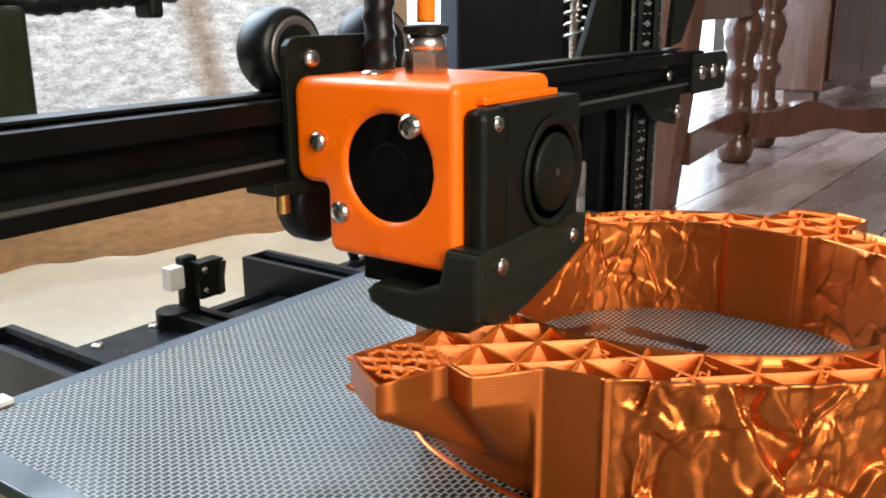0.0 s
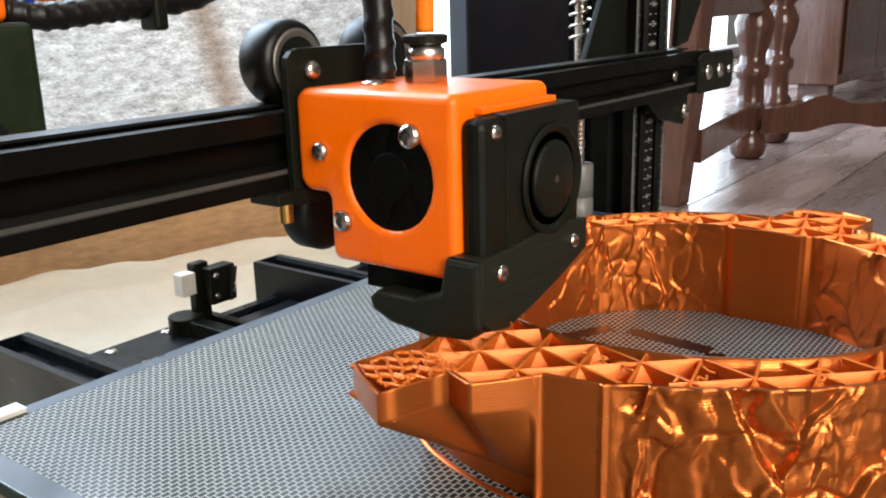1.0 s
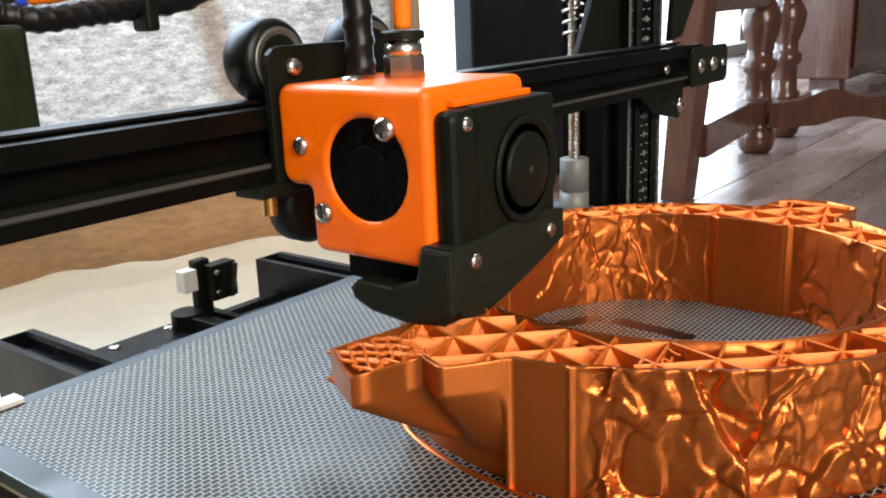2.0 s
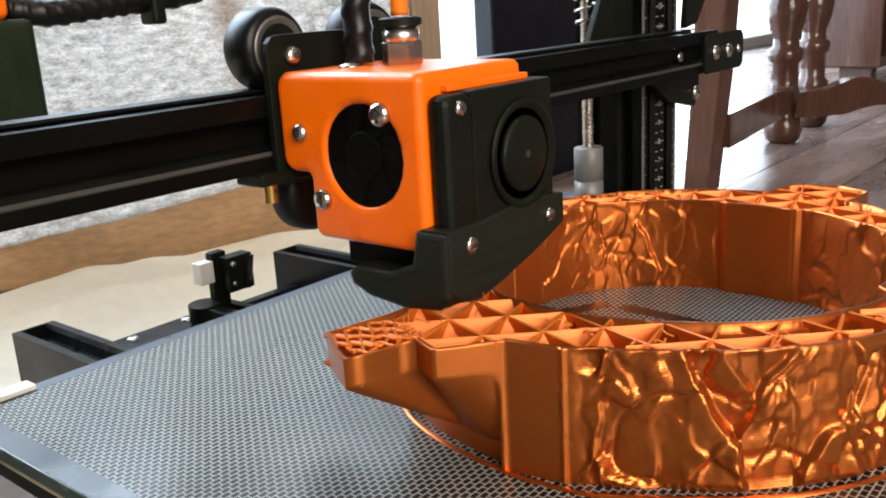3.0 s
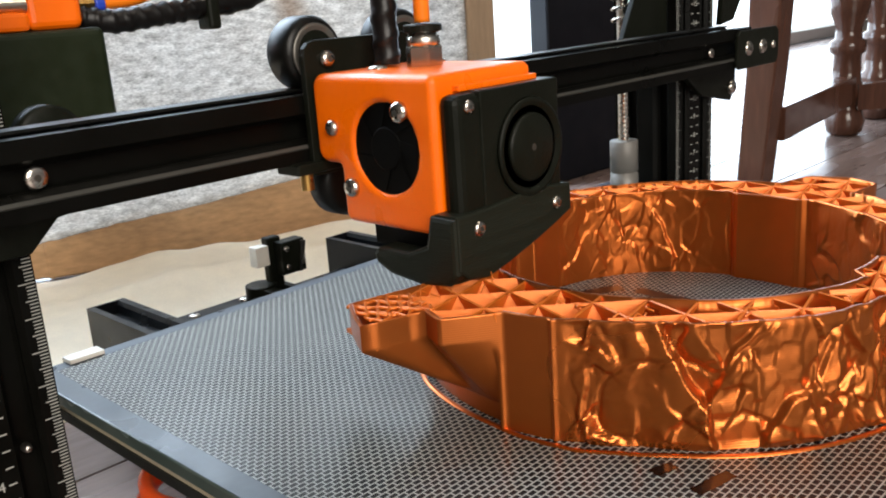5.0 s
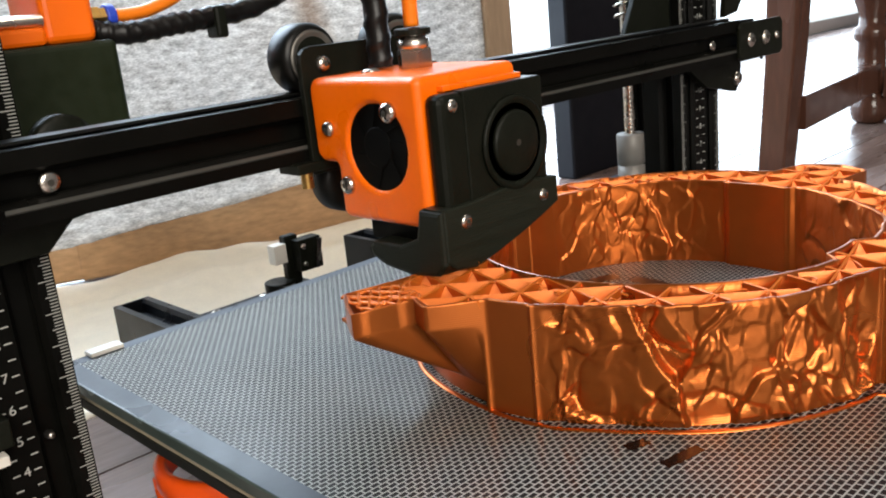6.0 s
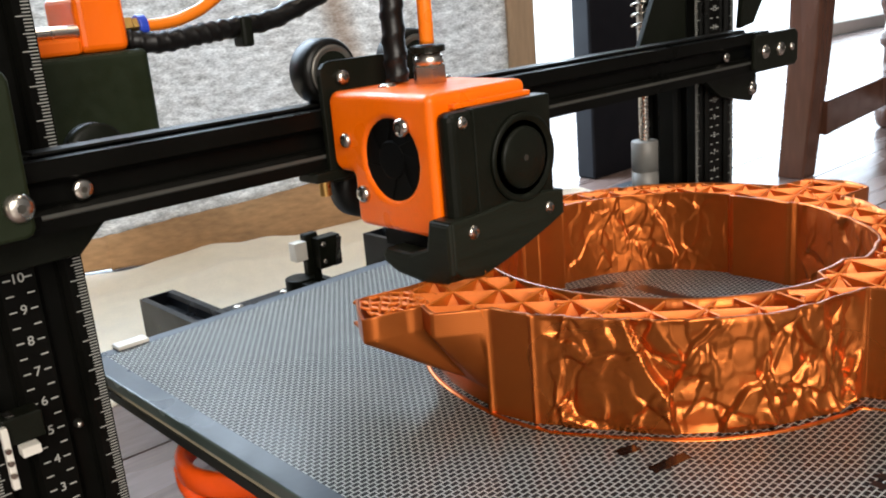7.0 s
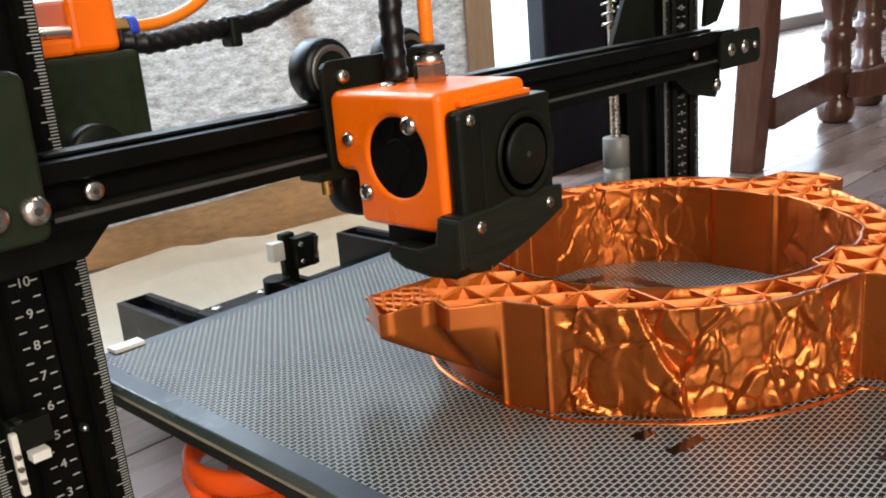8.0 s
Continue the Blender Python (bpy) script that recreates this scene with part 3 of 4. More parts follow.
lp = thing("gantry_front_plate", (-1.7, -3.6, 6.3), "dark green folded metal plate with two big screws", "plate")
part("plate", prism([(-6.5, 6.35), (-0.45, 6.35), (-0.25, 6.42), (-0.15, 6.6), (-0.08, 10.45), (-0.18, 10.65), (-0.4, 10.75), (-6.5, 10.75)], "y", -3.75, -3.2, 0.12), GREEN, lp)
for x in (-0.5, -1.55):
    screw(lp, (x, -3.75, 7.22), (0, -1, 0), 0.4, 0.26)


def drive_box():
    d = thing("motor_cover", (4, 5, 7.3), "dark green metal motor cover behind the beam", "cover")
    part("cover", box(0.4, 7.2, 3.9, 8.2, 7.3, 10.6, 0.22, 3), GREEN, d)
    part("roller", lathe((3.2, -0.2, 7.72), (0, 1, 0), [(0, 0.6), (0.05, 0.8), (0.1, 0.95), (0.6, 0.95), (0.7, 0.7)], 32), BLACKP, d, "black idler wheel", smooth=True)
    ex = thing("extruder", (4, 5.5, 10.6), "orange plastic filament extruder on the motor cover", "extruder")
    part("body", box(4.9, 6.7, 4.2, 7.2, 10.6, 12.6, 0.25, 3), ORANGE, ex)
    part("arm", box(2.5, 4.9, 4.0, 5.6, 10.6, 11.2, 0.15), ORANGE, ex)
    part("spring_screw", rod((3.0, 4.3, 11.4), (4.9, 4.3, 11.4), 0.22, 16), STEEL, ex, "steel spring screw")
    part("fitting", lathe((6.7, 5.2, 11.35), (1, 0, 0), [(0, 0.42), (0.5, 0.42), (0.55, 0.36), (0.75, 0.36)], 6), BRASS, ex, "brass tube fitting")
    part("collet", rod((7.45, 5.2, 11.35), (7.8, 5.2, 11.35), 0.44, 20, bev=0.06), BLUEP, ex, "blue collet ring")


drive_box()


def lead_screw(x, z0, z1):
    s = thing("lead_screw", (x, 1.8, -3), "steel lead screw in an aluminium coupler on a stepper motor", "lead screw")
    part("screw_rod", lathe((x, 1.8, z0), (0, 0, 1), [(0.06 * k, 0.3 if k % 4 < 2 else 0.29) for k in range(int((z1 - z0) / 0.06))], 16), STEEL, s, "steel threaded rod", smooth=True)
    part("coupler", lathe((x, 1.8, -0.3), (0, 0, 1), [(0, 0.7), (0.05, 0.75), (1.2, 0.75), (1.22, 0.68), (1.32, 0.68), (1.34, 0.75), (2.95, 0.75), (3.0, 0.7)], 32), ALU, s, "aluminium coupler", smooth=True)
    part("motor", box(x - 2.1, x + 1.7, 0, 3.8, -4.6, -0.6, 0.2), BLACKP, s)


lead_screw(34.35, 2.0, 34)
anti = thing("anti_backlash_nut", (34.35, 1.8, 8.6), "brass nut with a spring on the lead screw", "nut")
part("nut", rod((34.35, 1.8, 11.6), (34.35, 1.8, 12.1), 1.1, 28), BRASS, anti)
part("collar", rod((34.35, 1.8, 12.1), (34.35, 1.8, 13), 0.55, 20), BRASS, anti)
part("spring", pipe([(34.35 + 0.55 * math.cos(k * 0.8), 1.8 + 0.55 * math.sin(k * 0.8), 8.8 + k * 0.07) for k in range(40)], 0.07, 6, 2), STEEL, anti, smooth=True)


# ---- print head ----
def head():
    h = thing("hotend_carriage", (HEAD_X + 8, -6.5, 3.2), "orange plastic print head with black fans and air duct", "print head")
    X = HEAD_X

    def B(x0, x1, y0, y1, z0, z1, bev=0.0, seg=3):
        return box(x0 + X, x1 + X, y0, y1, z0, z1, bev, seg)

    part("back_plate", prism([(5.3 + X, 5.9), (9.9 + X, 5.9), (9.9 + X, 9.5), (9.78 + X, 9.78), (9.5 + X, 9.9), (5.75 + X, 9.9), (5.53 + X, 9.84), (5.36 + X, 9.68), (5.3 + X, 9.45)], "y", -3.38, -3.16, 0.03), BLACKP, h, "black steel carriage plate")
    for x in (6.25, 10.0):
        w = part("wheel", lathe((x + X, -2.8, 9.5), (0, 1, 0), [(0, 0.78), (0.02, 1.0), (0.22, 1.12), (0.95, 1.12), (1.15, 1.0), (1.18, 0.6)], 40), RUBBER, h, "black grooved wheel", smooth=True)
        part("bearing", lathe((x + X, -2.86, 9.5), (0, 1, 0), [(-0.3, 0.3), (0, 0.35), (0.02, 0.68), (0.08, 0.68)], 28), BLACKP, w)
        part("bearing_shield", lathe((x + X, -2.83, 9.5), (0, 1, 0), [(0, 0.74), (-0.03, 0.78), (-0.03, 0.86), (0.02, 0.9)], 36), mat("grey_bearing", (0.2, 0.19, 0.17), 0.4, metal=0.7), w, smooth=True)
    part("wheel", lathe((7.3 + X, -2.75, 5.35), (0, 1, 0), [(0, 0.7), (0.02, 1.0), (0.25, 1.18), (0.85, 1.18), (1.1, 1.0)], 40), RUBBER, h, smooth=True)
    # shroud: one moulded shell with a round opening in its side and a flange at the back
    b = bmesh.new()
    cy, cz, r = -6.45, 6.9, 1.27
    corners = [(-8.45, 4.6, 0.24), (-4.45, 4.6, 0.28), (-4.45, 6.32, 0.2), (-3.42, 6.32, 0.42), (-3.42, 8.95, 0.42), (-8.45, 8.95, 0.24)]
    rim = []
    for k, (y, z, cr) in enumerate(corners):
        p, q = Vector(corners[k - 1][:2]), Vector(corners[(k + 1) % 6][:2])
        o = Vector((y, z))
        u, w = (p - o).normalized(), (q - o).normalized()
        c = o + (u + w) * cr
        for m in range(8):
            a = m / 7 * math.pi / 2
            v = c - w * cr * math.cos(a) - u * cr * math.sin(a)
            rim.append(v)
        e0, e1 = rim[-1], q + (o - q).normalized() * corners[(k + 1) % 6][2]
        rim += [e0.lerp(e1, f / 6) for f in range(1, 6)]
    n = len(rim)
    ring = []
    for v in rim:
        d = (v - Vector((cy, cz))).normalized()
        ring.append((cy + r * d.x, cz + r * d.y))
    xf, xb = 5.42 + X, 9.6 + X
    vr = [b.verts.new((xf, *p)) for p in ring]
    vi = [b.verts.new((xf + 0.3, *p)) for p in ring]
    vo = [b.verts.new((xf, *p)) for p in rim]
    vb = [b.verts.new((xb, *p)) for p in rim]
    for k in range(n):
        j = (k + 1) % n
        b.faces.new((vo[k], vo[j], vr[j], vr[k]))
        b.faces.new((vr[k], vr[j], vi[j], vi[k]))
        b.faces.new((vb[k], vb[j], vo[j], vo[k]))
    b.faces.new(vb[::-1])
    bmesh.ops.recalc_face_normals(b, faces=b.faces[:])
    sharp = [e for e in b.edges if len(e.link_faces) == 2 and e.calc_face_angle(0) > 0.9]
    bmesh.ops.bevel(b, geom=sharp, offset=0.23, segments=5, affect="EDGES", profile=0.5)
    part("shroud", b, ORANGE, h, "orange plastic shroud")
    part("fan_disc", rod((xf + 0.1, cy, cz), (xf + 0.5, cy, cz), r + 0.03, 48), FANP, h, "black round cooling fan")
    part("fan_hub", rod((xf + 0.05, cy, cz), (xf + 0.2, cy, cz), 0.62, 36, bev=0.05), FANP, h)
    for k in range(7):
        a = k * 2 * math.pi / 7
        p = [(cy + 0.6 * math.cos(a), cz + 0.6 * math.sin(a)), (cy + 1.28 * math.cos(a + 0.35), cz + 1.28 * math.sin(a + 0.35)), (cy + 1.28 * math.cos(a + 0.75), cz + 1.28 * math.sin(a + 0.75)), (cy + 0.6 * math.cos(a + 0.5), cz + 0.6 * math.sin(a + 0.5))]
        part("fan_blade", prism(p, "x", xf + 0.07, xf + 0.12), FANP, h)
    screw(h, (5.4 + X, -4.3, 7.4), (-1, 0, 0), 0.24, 0.16)
    screw(h, (5.42 + X, -7.2, 7.96), (-1, 0, 0), 0.31, 0.2)
    screw(h, (5.42 + X, -4.95, 5.68), (-1, 0, 0), 0.29, 0.2)
    screw(h, (6.15 + X, -3.38, 9.32), (0, -1, 0), 0.27, 0.2)
    for p in ((6.9, -4.8), (9.2, -5.0)):
        screw(h, (p[0] + X, p[1], 8.95), (0, 0, 1), 0.3, 0.1)
    # hose fitting
    fit = part("fitting", lathe((8.0 + X, -5.7, 8.95), (0, 0, 1), [(0, 0.55), (0.55, 0.55), (0.6, 0.5)], 6), STEEL, h, "steel hose fitting")
    part("fitting_neck", lathe((8.0 + X, -5.7, 9.5), (0, 0, 1), [(0, 0.45), (0.1, 0.5), (0.3, 0.5), (0.34, 0.42), (0.42, 0.42)], 28), STEEL, fit, smooth=True)
    part("collet", lathe((8.0 + X, -5.7, 9.9), (0, 0, 1), [(0, 0.45), (0.05, 0.58), (0.22, 0.58), (0.26, 0.5)], 28), BLACKP, fit, "black collet")
    # blower on the front
    bl = part("blower", B(6.5, 9.9, -9.15, -8.4, 4.9, 8.45, 0.07, 2), BLACKP, h, "black radial blower fan")
    part("blower_step", B(5.6, 6.75, -9.1, -8.42, 5.0, 8.42, 0.26), BLACKP, bl)
    part("blower_ear", B(9.5, 10.05, -9.0, -8.4, 7.3, 7.95, 0.1), BLACKP, bl)
    part("blower_top_seal", B(6.2, 9.5, -8.7, -8.38, 8.44, 8.6, 0.03), ORANGE, bl)
    o = (8.5 + X, -9.15, 6.65)
    part("blower_recess", lathe(o, (0, -1, 0), [(-0.05, 1.3), (0.008, 1.3), (0.01, 1.25), (-0.02, 0.9)], 48), FANP, bl, smooth=True)
    part("blower_rim", lathe((o[0], o[1] - 0.01, o[2]), (0, -1, 0), [(0, 1.42), (0.09, 1.39), (0.11, 1.27), (0.0, 1.16)], 48), BLACKP, bl, smooth=True)
    part("blower_hub", lathe((o[0], o[1], o[2]), (0, -1, 0), [(0.0, 0.98), (0.11, 0.96), (0.15, 0.86), (0.16, 0.1)], 48), BLACKP, bl, smooth=True)
    part("hub_pin", rod((o[0], o[1] - 0.13, o[2]), (o[0], o[1] - 0.17, o[2]), 0.1, 12), DARKST, bl)
    screw(bl, (6.1 + X, -9.1, 8.08), (0, -1, 0), 0.19, 0.1)
    # air duct
    pts = [(5.25, 5.3), (6.6, 5.32), (7.6, 5.42), (8.7, 5.5), (10.25, 5.3), (10.25, 4.5), (9.6, 4.25), (8.6, 3.92), (7.4, 3.58), (6.4, 3.36), (5.6, 3.5), (5.25, 3.8)]
    du = part("air_duct", prism([(p + X, q) for p, q in pts], "y", -9.25, -8.35, 0.08), DUCTP, h, "black printed air duct")
    # nose of the duct, curling under the nozzle
    nose = [(-9.2, 5.25), (-9.2, 3.7), (-8.9, 3.35), (-7.8, 3.22), (-6.6, 3.35), (-6.0, 3.6), (-5.9, 3.9), (-6.1, 4.08), (-7.3, 4.08), (-8.1, 4.4), (-8.3, 5.25)]
    part("duct_nose", prism([(p, q) for p, q in nose], "x", 5.15 + X, 7.2 + X, 0.12), DUCTP, du)
    screw(du, (6.1 + X, -9.25, 4.82), (0, -1, 0), 0.22, 0.1)
    screw(du, (9.5 + X, -9.25, 4.84), (0, -1, 0), 0.2, 0.1)
    part("heat_block", B(5.9, 8.2, -7.6, -5.2, 3.9, 4.65, 0.05), FANP, h)
    part("nozzle", rod((7.0 + X, -6.6, 3.2), (7.0 + X, -6.6, 3.95), 0.06, 16, 0.4), BRASS, h, "brass nozzle")
    # belt tensioner under the beam
    part("eccentric_block", B(4.6, 6.4, -3.5, -2.4, 6.0, 6.34, 0.06), BLACKP, h)
    part("eccentric_screw", rod((5.1 + X, -3.2, 5.5), (5.1 + X, -3.2, 6.02), 0.2, 16), BRASS, h, "brass screw")

    h.location.z -= 0.001


head()
cab = thing("head_cable", (HEAD_X + 8, -4.4, 9), "black sleeved cable bundle arching to the print head", "cable")
X = HEAD_X
part("sleeve", pipe([(7.6 + X, -4.5, 8.9), (7.7 + X, -4.4, 11), (8.0 + X, -4.2, 14), (9.2 + X, -3.4, 19), (17.5, -1, 22.5), (20, 2.5, 18), (17.4, 4.4, 13.2), (13.8, 4.8, 11.35), (11.2, 4.7, 10.98), (9.6, 4.6, 10.86), (7.9, 4.6, 10.72), (6.8, 5.0, 10.95)], 0.38, 16, 22, bands=0.12), SLEEVE, cab, smooth=True)
part("cable_tie", box(11.35, 11.85, 4.2, 5.1, 10.2, 11.4, 0.12), BLACKP, cab, "black cable tie head")
ft = thing("filament_tube", (HEAD_X + 8, -5.7, 10), "orange plastic filament tube arching to the print head", "tube")
part("tube", pipe([(8.0 + X, -5.7, 10.1), (8.05 + X, -5.6, 13), (9 + X, -4, 21), (16, 0, 25), (17.5, 3.5, 20.5), (14.2, 5.0, 15.2), (11.2, 5.2, 12.4), (9.3, 5.2, 11.5), (7.6, 5.2, 11.35)], 0.24, 12, 12), TUBE, ft, smooth=True)


# ---- print bed ----
def bed():
    y1, y0, x0, x1 = 8.1 + BED_Y, 8.1 + BED_Y - 31, 2.55, 35.5
    b = thing("print_bed", (18.2, y0 + 15.5, -1.2), "grey lattice-printed glass print bed on a dark plate", "print bed")
    part("glass", box(x0, x1, y0, y1, -0.42, -0.012, 0.05), GLASSEDGE, b)
    part("border", box(x0 + 0.04, x1 - 0.04, y0 + 0.04, y1 - 0.04, -0.03, -0.004), BORDER, b, "plain grey rim")
    part("printed_surface", box(x0 + 0.75, x1 - 0.75, y0 + 0.6, y1 - 0.6, -0.02, 0.0), LATTICE, b, "fine grey lattice print")
    part("heater", box(x0 + 0.1, x1 - 0.1, y0 + 0.1, y1 - 0.1, -0.62, -0.44), HEATER, b)
    part("plate", box(x0 + 0.05, x1 - 0.05, y0 + 0.05, y1 - 0.05, -0.95, -0.64), CARRY, b)
    for x, y in ((5.1, y1 - 7.0), (5.1, y0 + 7.0), (33.0, y1 - 7.0), (33.0, y0 + 7.0)):
        kn = part("levelling_knob", lathe((x, y, -5.1), (0, 0, 1), [(0, 1.9), (0.12, 2.15), (1.1, 2.25), (1.35, 2.05), (1.5, 1.2), (3.2, 0.9)], 40), KNOB, b, "red-orange levelling knob", smooth=True)
        ring_profile = [(2.28, -2.75), (2.4, -2.6), (2.4, -2.0), (2.28, -1.9), (2.08, -1.9), (2.0, -2.0), (2.0, -2.6), (2.08, -2.75)]
        rim = bmesh.new()
        turns = [[rim.verts.new((x + r * math.cos(2 * math.pi * k / 40), y + r * math.sin(2 * math.pi * k / 40), z)) for r, z in ring_profile] for k in range(40)]
        for k in range(40):
            u, w = turns[k], turns[(k + 1) % 40]
            for j in range(8):
                rim.faces.new((u[j], w[j], w[(j + 1) % 8], u[(j + 1) % 8]))
        bmesh.ops.recalc_face_normals(rim, faces=rim.faces[:])
        part("knob_rim", rim, KNOB, kn, smooth=True)
        for k in range(3):
            c0, s0 = math.cos(k * 2.094 + 0.5), math.sin(k * 2.094 + 0.5)
            part("knob_spoke", pipe([(x + 1.9 * c0, y + 1.9 * s0, -3.8), (x + 2.15 * c0, y + 2.15 * s0, -3.2), (x + 2.2 * c0, y + 2.2 * s0, -2.5)], 0.32, 10, 4), KNOB, kn, smooth=True)
        part("spring", rod((x, y, -1.95), (x, y, -0.95), 0.4, 16), STEEL, kn)
    part("carriage", box(9, 27, y0 + 6, y1 - 6, -2.6, -2.2, 0.05), CARRY, b)
    cl = thing("bed_clip", (4.3, y1 - 0.6, 0), "small white clip gripping the bed's edge", "clip")
    part("top", box(3.8, 5.0, y1 - 0.5, y1 + 0.1, 0.004, 0.16, 0.03), WHITEP, cl)
    part("back", box(3.8, 5.0, y1 + 0.02, y1 + 0.14, -0.5, 0.1, 0.03), STEEL, cl)
    # dark printed marks on the glass: a bent badge in the middle, bars of lettering and a line near the front

    def stroke(points, w):
        for (ax, ay), (bx, by) in zip(points, points[1:]):
            d = Vector((bx - ax, by - ay)).normalized() * w / 2
            p = [(ax - d.y, ay + d.x), (bx - d.y, by + d.x), (bx + d.y, by - d.x), (ax + d.y, ay - d.x)]
            part("printed_mark", prism([(x, y + BED_Y) for x, y in p], "z", 0.0, 0.004), INK, b)

    stroke([(18.0, -1.85), (20.0, -2.95)], 0.6)
    stroke([(20.05, -3.6), (19.8, -6.5)], 0.62)
    stroke([(19.65, -6.65), (18.4, -7.3)], 0.6)
    stroke([(17.3, -1.85), (15.3, -2.95)], 0.6)
    stroke([(15.25, -3.6), (15.5, -6.5)], 0.62)
    stroke([(15.65, -6.65), (16.9, -7.3)], 0.6)
    stroke([(9.16, -10.85), (9.75, -11.05)], 0.35)
    stroke([(9.0, -12.0), (10.2, -12.25)], 0.35)
    stroke([(8.9, -16.3), (10.9, -19.3)], 0.16)
    for k in range(11):
        stroke([(11.7 + 0.42 * k, -16.15), (11.75 + 0.42 * k, -16.8)], 0.26)
    part("printed_mark", lathe((11.4, -18.0 + BED_Y, 0.0), (0, 0, 1), [(0, 0.7), (0.004, 0.7)], 28), INK, b)


bed()


# ---- the copper ring being printed ----
CX, CY, TOP = 17.3, -6.85 + BED_Y, 3.2
OUTER = [(0, 9.9), (3, 8.3), (16, 8.2), (42, 7.9), (72, 7.6), (76, 9.0), (92, 9.0), (96, 7.6), (116, 7.7), (127, 7.6), (142, 8.0), (157, 8.6), (158, 9.2), (159.5, 10.9), (168.5, 11.4), (169.5, 9.6), (174, 9.8), (180, 8.45), (189, 8.3), (195, 8.1), (205, 7.9), (217, 7.86), (234, 7.7), (258.7, 7.44), (262, 8.55), (277.7, 8.63), (281, 7.7), (286, 7.6), (314, 7.86), (343, 8.1), (345, 9.9), (352, 10.3), (360, 9.9)]
INNER = [(0, 6.0), (10.5, 6.0), (12, 6.2), (40, 6.3), (77, 6.0), (79, 5.6), (92, 5.6), (95, 6.1), (136, 6.2), (167, 6.2), (191, 6.15), (210, 6.1), (240, 6.2), (258, 6.15), (261, 5.7), (276, 5.7), (280, 6.2), (303, 6.4), (330, 6.2), (346, 6.25), (348, 6.0), (360, 6.0)]
ROUGH_OUT = [(190, 258), (288, 342), (20, 70), (100, 146)]
ROUGH_IN = [(11, 76), (98, 150), (200, 256), (284, 346)]


def at_angle(table, a):
    a %= 360
    for (a0, r0), (a1, r1) in zip(table, table[1:]):
        if a0 <= a <= a1:
            return r0 + (r1 - r0) * (a - a0) / (a1 - a0)
    return table[-1][1]


def roughness(spans, a):
    a %= 360
    return max((min(1, (a - s) / 4, (e - a) / 4) for s, e in spans if s < a < e), default=0)


def facets(w, blend):
    """Tilted flat chips with stepped edges: the height over a cell pattern."""
    d, c = noise.voronoi(w)
    h = []
    for k in (0, 1):
        t = noise.noise_vector(c[k] * 7.3 + Vector((3, 1, 2)))
        h.append(t.dot(w - c[k]) * 1.1 + 0.24 * noise.noise(c[k] * 5.1 + Vector((9, 4, 2))))
    m = max(0.0, 0.5 - (d[1] - d[0]) / blend)
    return h[0] * (1 - m) + h[1] * m


def crag(p, seed):
    """Crumpled rock: flat chips at two sizes, broken by sharp creases."""
    q = Vector((p[0], p[1], p[2] * 0.62)) + Vector((seed, 0, 0))
    w = q + 0.2 * noise.noise_vector(q * 0.9) + 0.12 * noise.noise_vector(q * 2.3)
    busy = min(1.0, max(0.0, 0.5 + 1.8 * noise.noise(q * 0.55 + Vector((2, 7, 1)))))
    big, small, chip = facets(w * 0.48, 0.035), facets(w * 1.25 + Vector((5, 5, 5)), 0.05), facets(w * 2.7 + Vector((1, 8, 3)), 0.1)
    crease = max(0.0, 1 - abs(noise.noise(w * 0.7)) * 16)
    return 0.85 * big + (0.18 + 0.34 * busy) * small + 0.22 * busy * chip - 0.08 * crease + 0.02 * noise.noise(q * 5)


RIBS_OUT, RIBS_IN = (189, 258.5, 342, 71, 98), (10.5, 348, 96, 76.5, 258, 200)


def wall_radius(a, z, outer):
    base = at_angle(OUTER if outer else INNER, a)
    if outer:
        for lo, hi in ((150, 179), (343.5, 363)):
            aa = a % 360
            if lo < aa < hi or lo < aa + 360 < hi:
                core = 8.2 if lo < 200 else 8.1
                k = min(1, max(0, (z - 0.5) / 2.0))
                base = core + (base - core) * k
    rough = roughness(ROUGH_OUT if outer else ROUGH_IN, a)
    c, s = math.cos(radians(a)), math.sin(radians(a))
    d = 0.0
    if rough:
        fade = min(1, (TOP - z) / 0.25 + 0.35) * min(1, 0.25 + z / 0.3)
        d = rough * fade * crag((base * c, base * s, z), 3 if outer else 11)
        d = max(d, -0.3) if outer else d * 0.32
    for r in RIBS_OUT if outer else RIBS_IN:
        off = (a % 360) - r
        if abs(off) < 1.5:
            d += (0.07 if outer else -0.07) * math.exp(-((off / 0.35) ** 2))
    d += 0.012 * noise.noise(Vector((base * c * 1.2, base * s * 1.2, z * 2)))
    return base + d if outer else base - d


def angle_steps(table, step):
    out = [k * step for k in range(int(360 / step))] + [a for a, r in table if a < 360]
    return sorted(set(round(v, 3) for v in out))


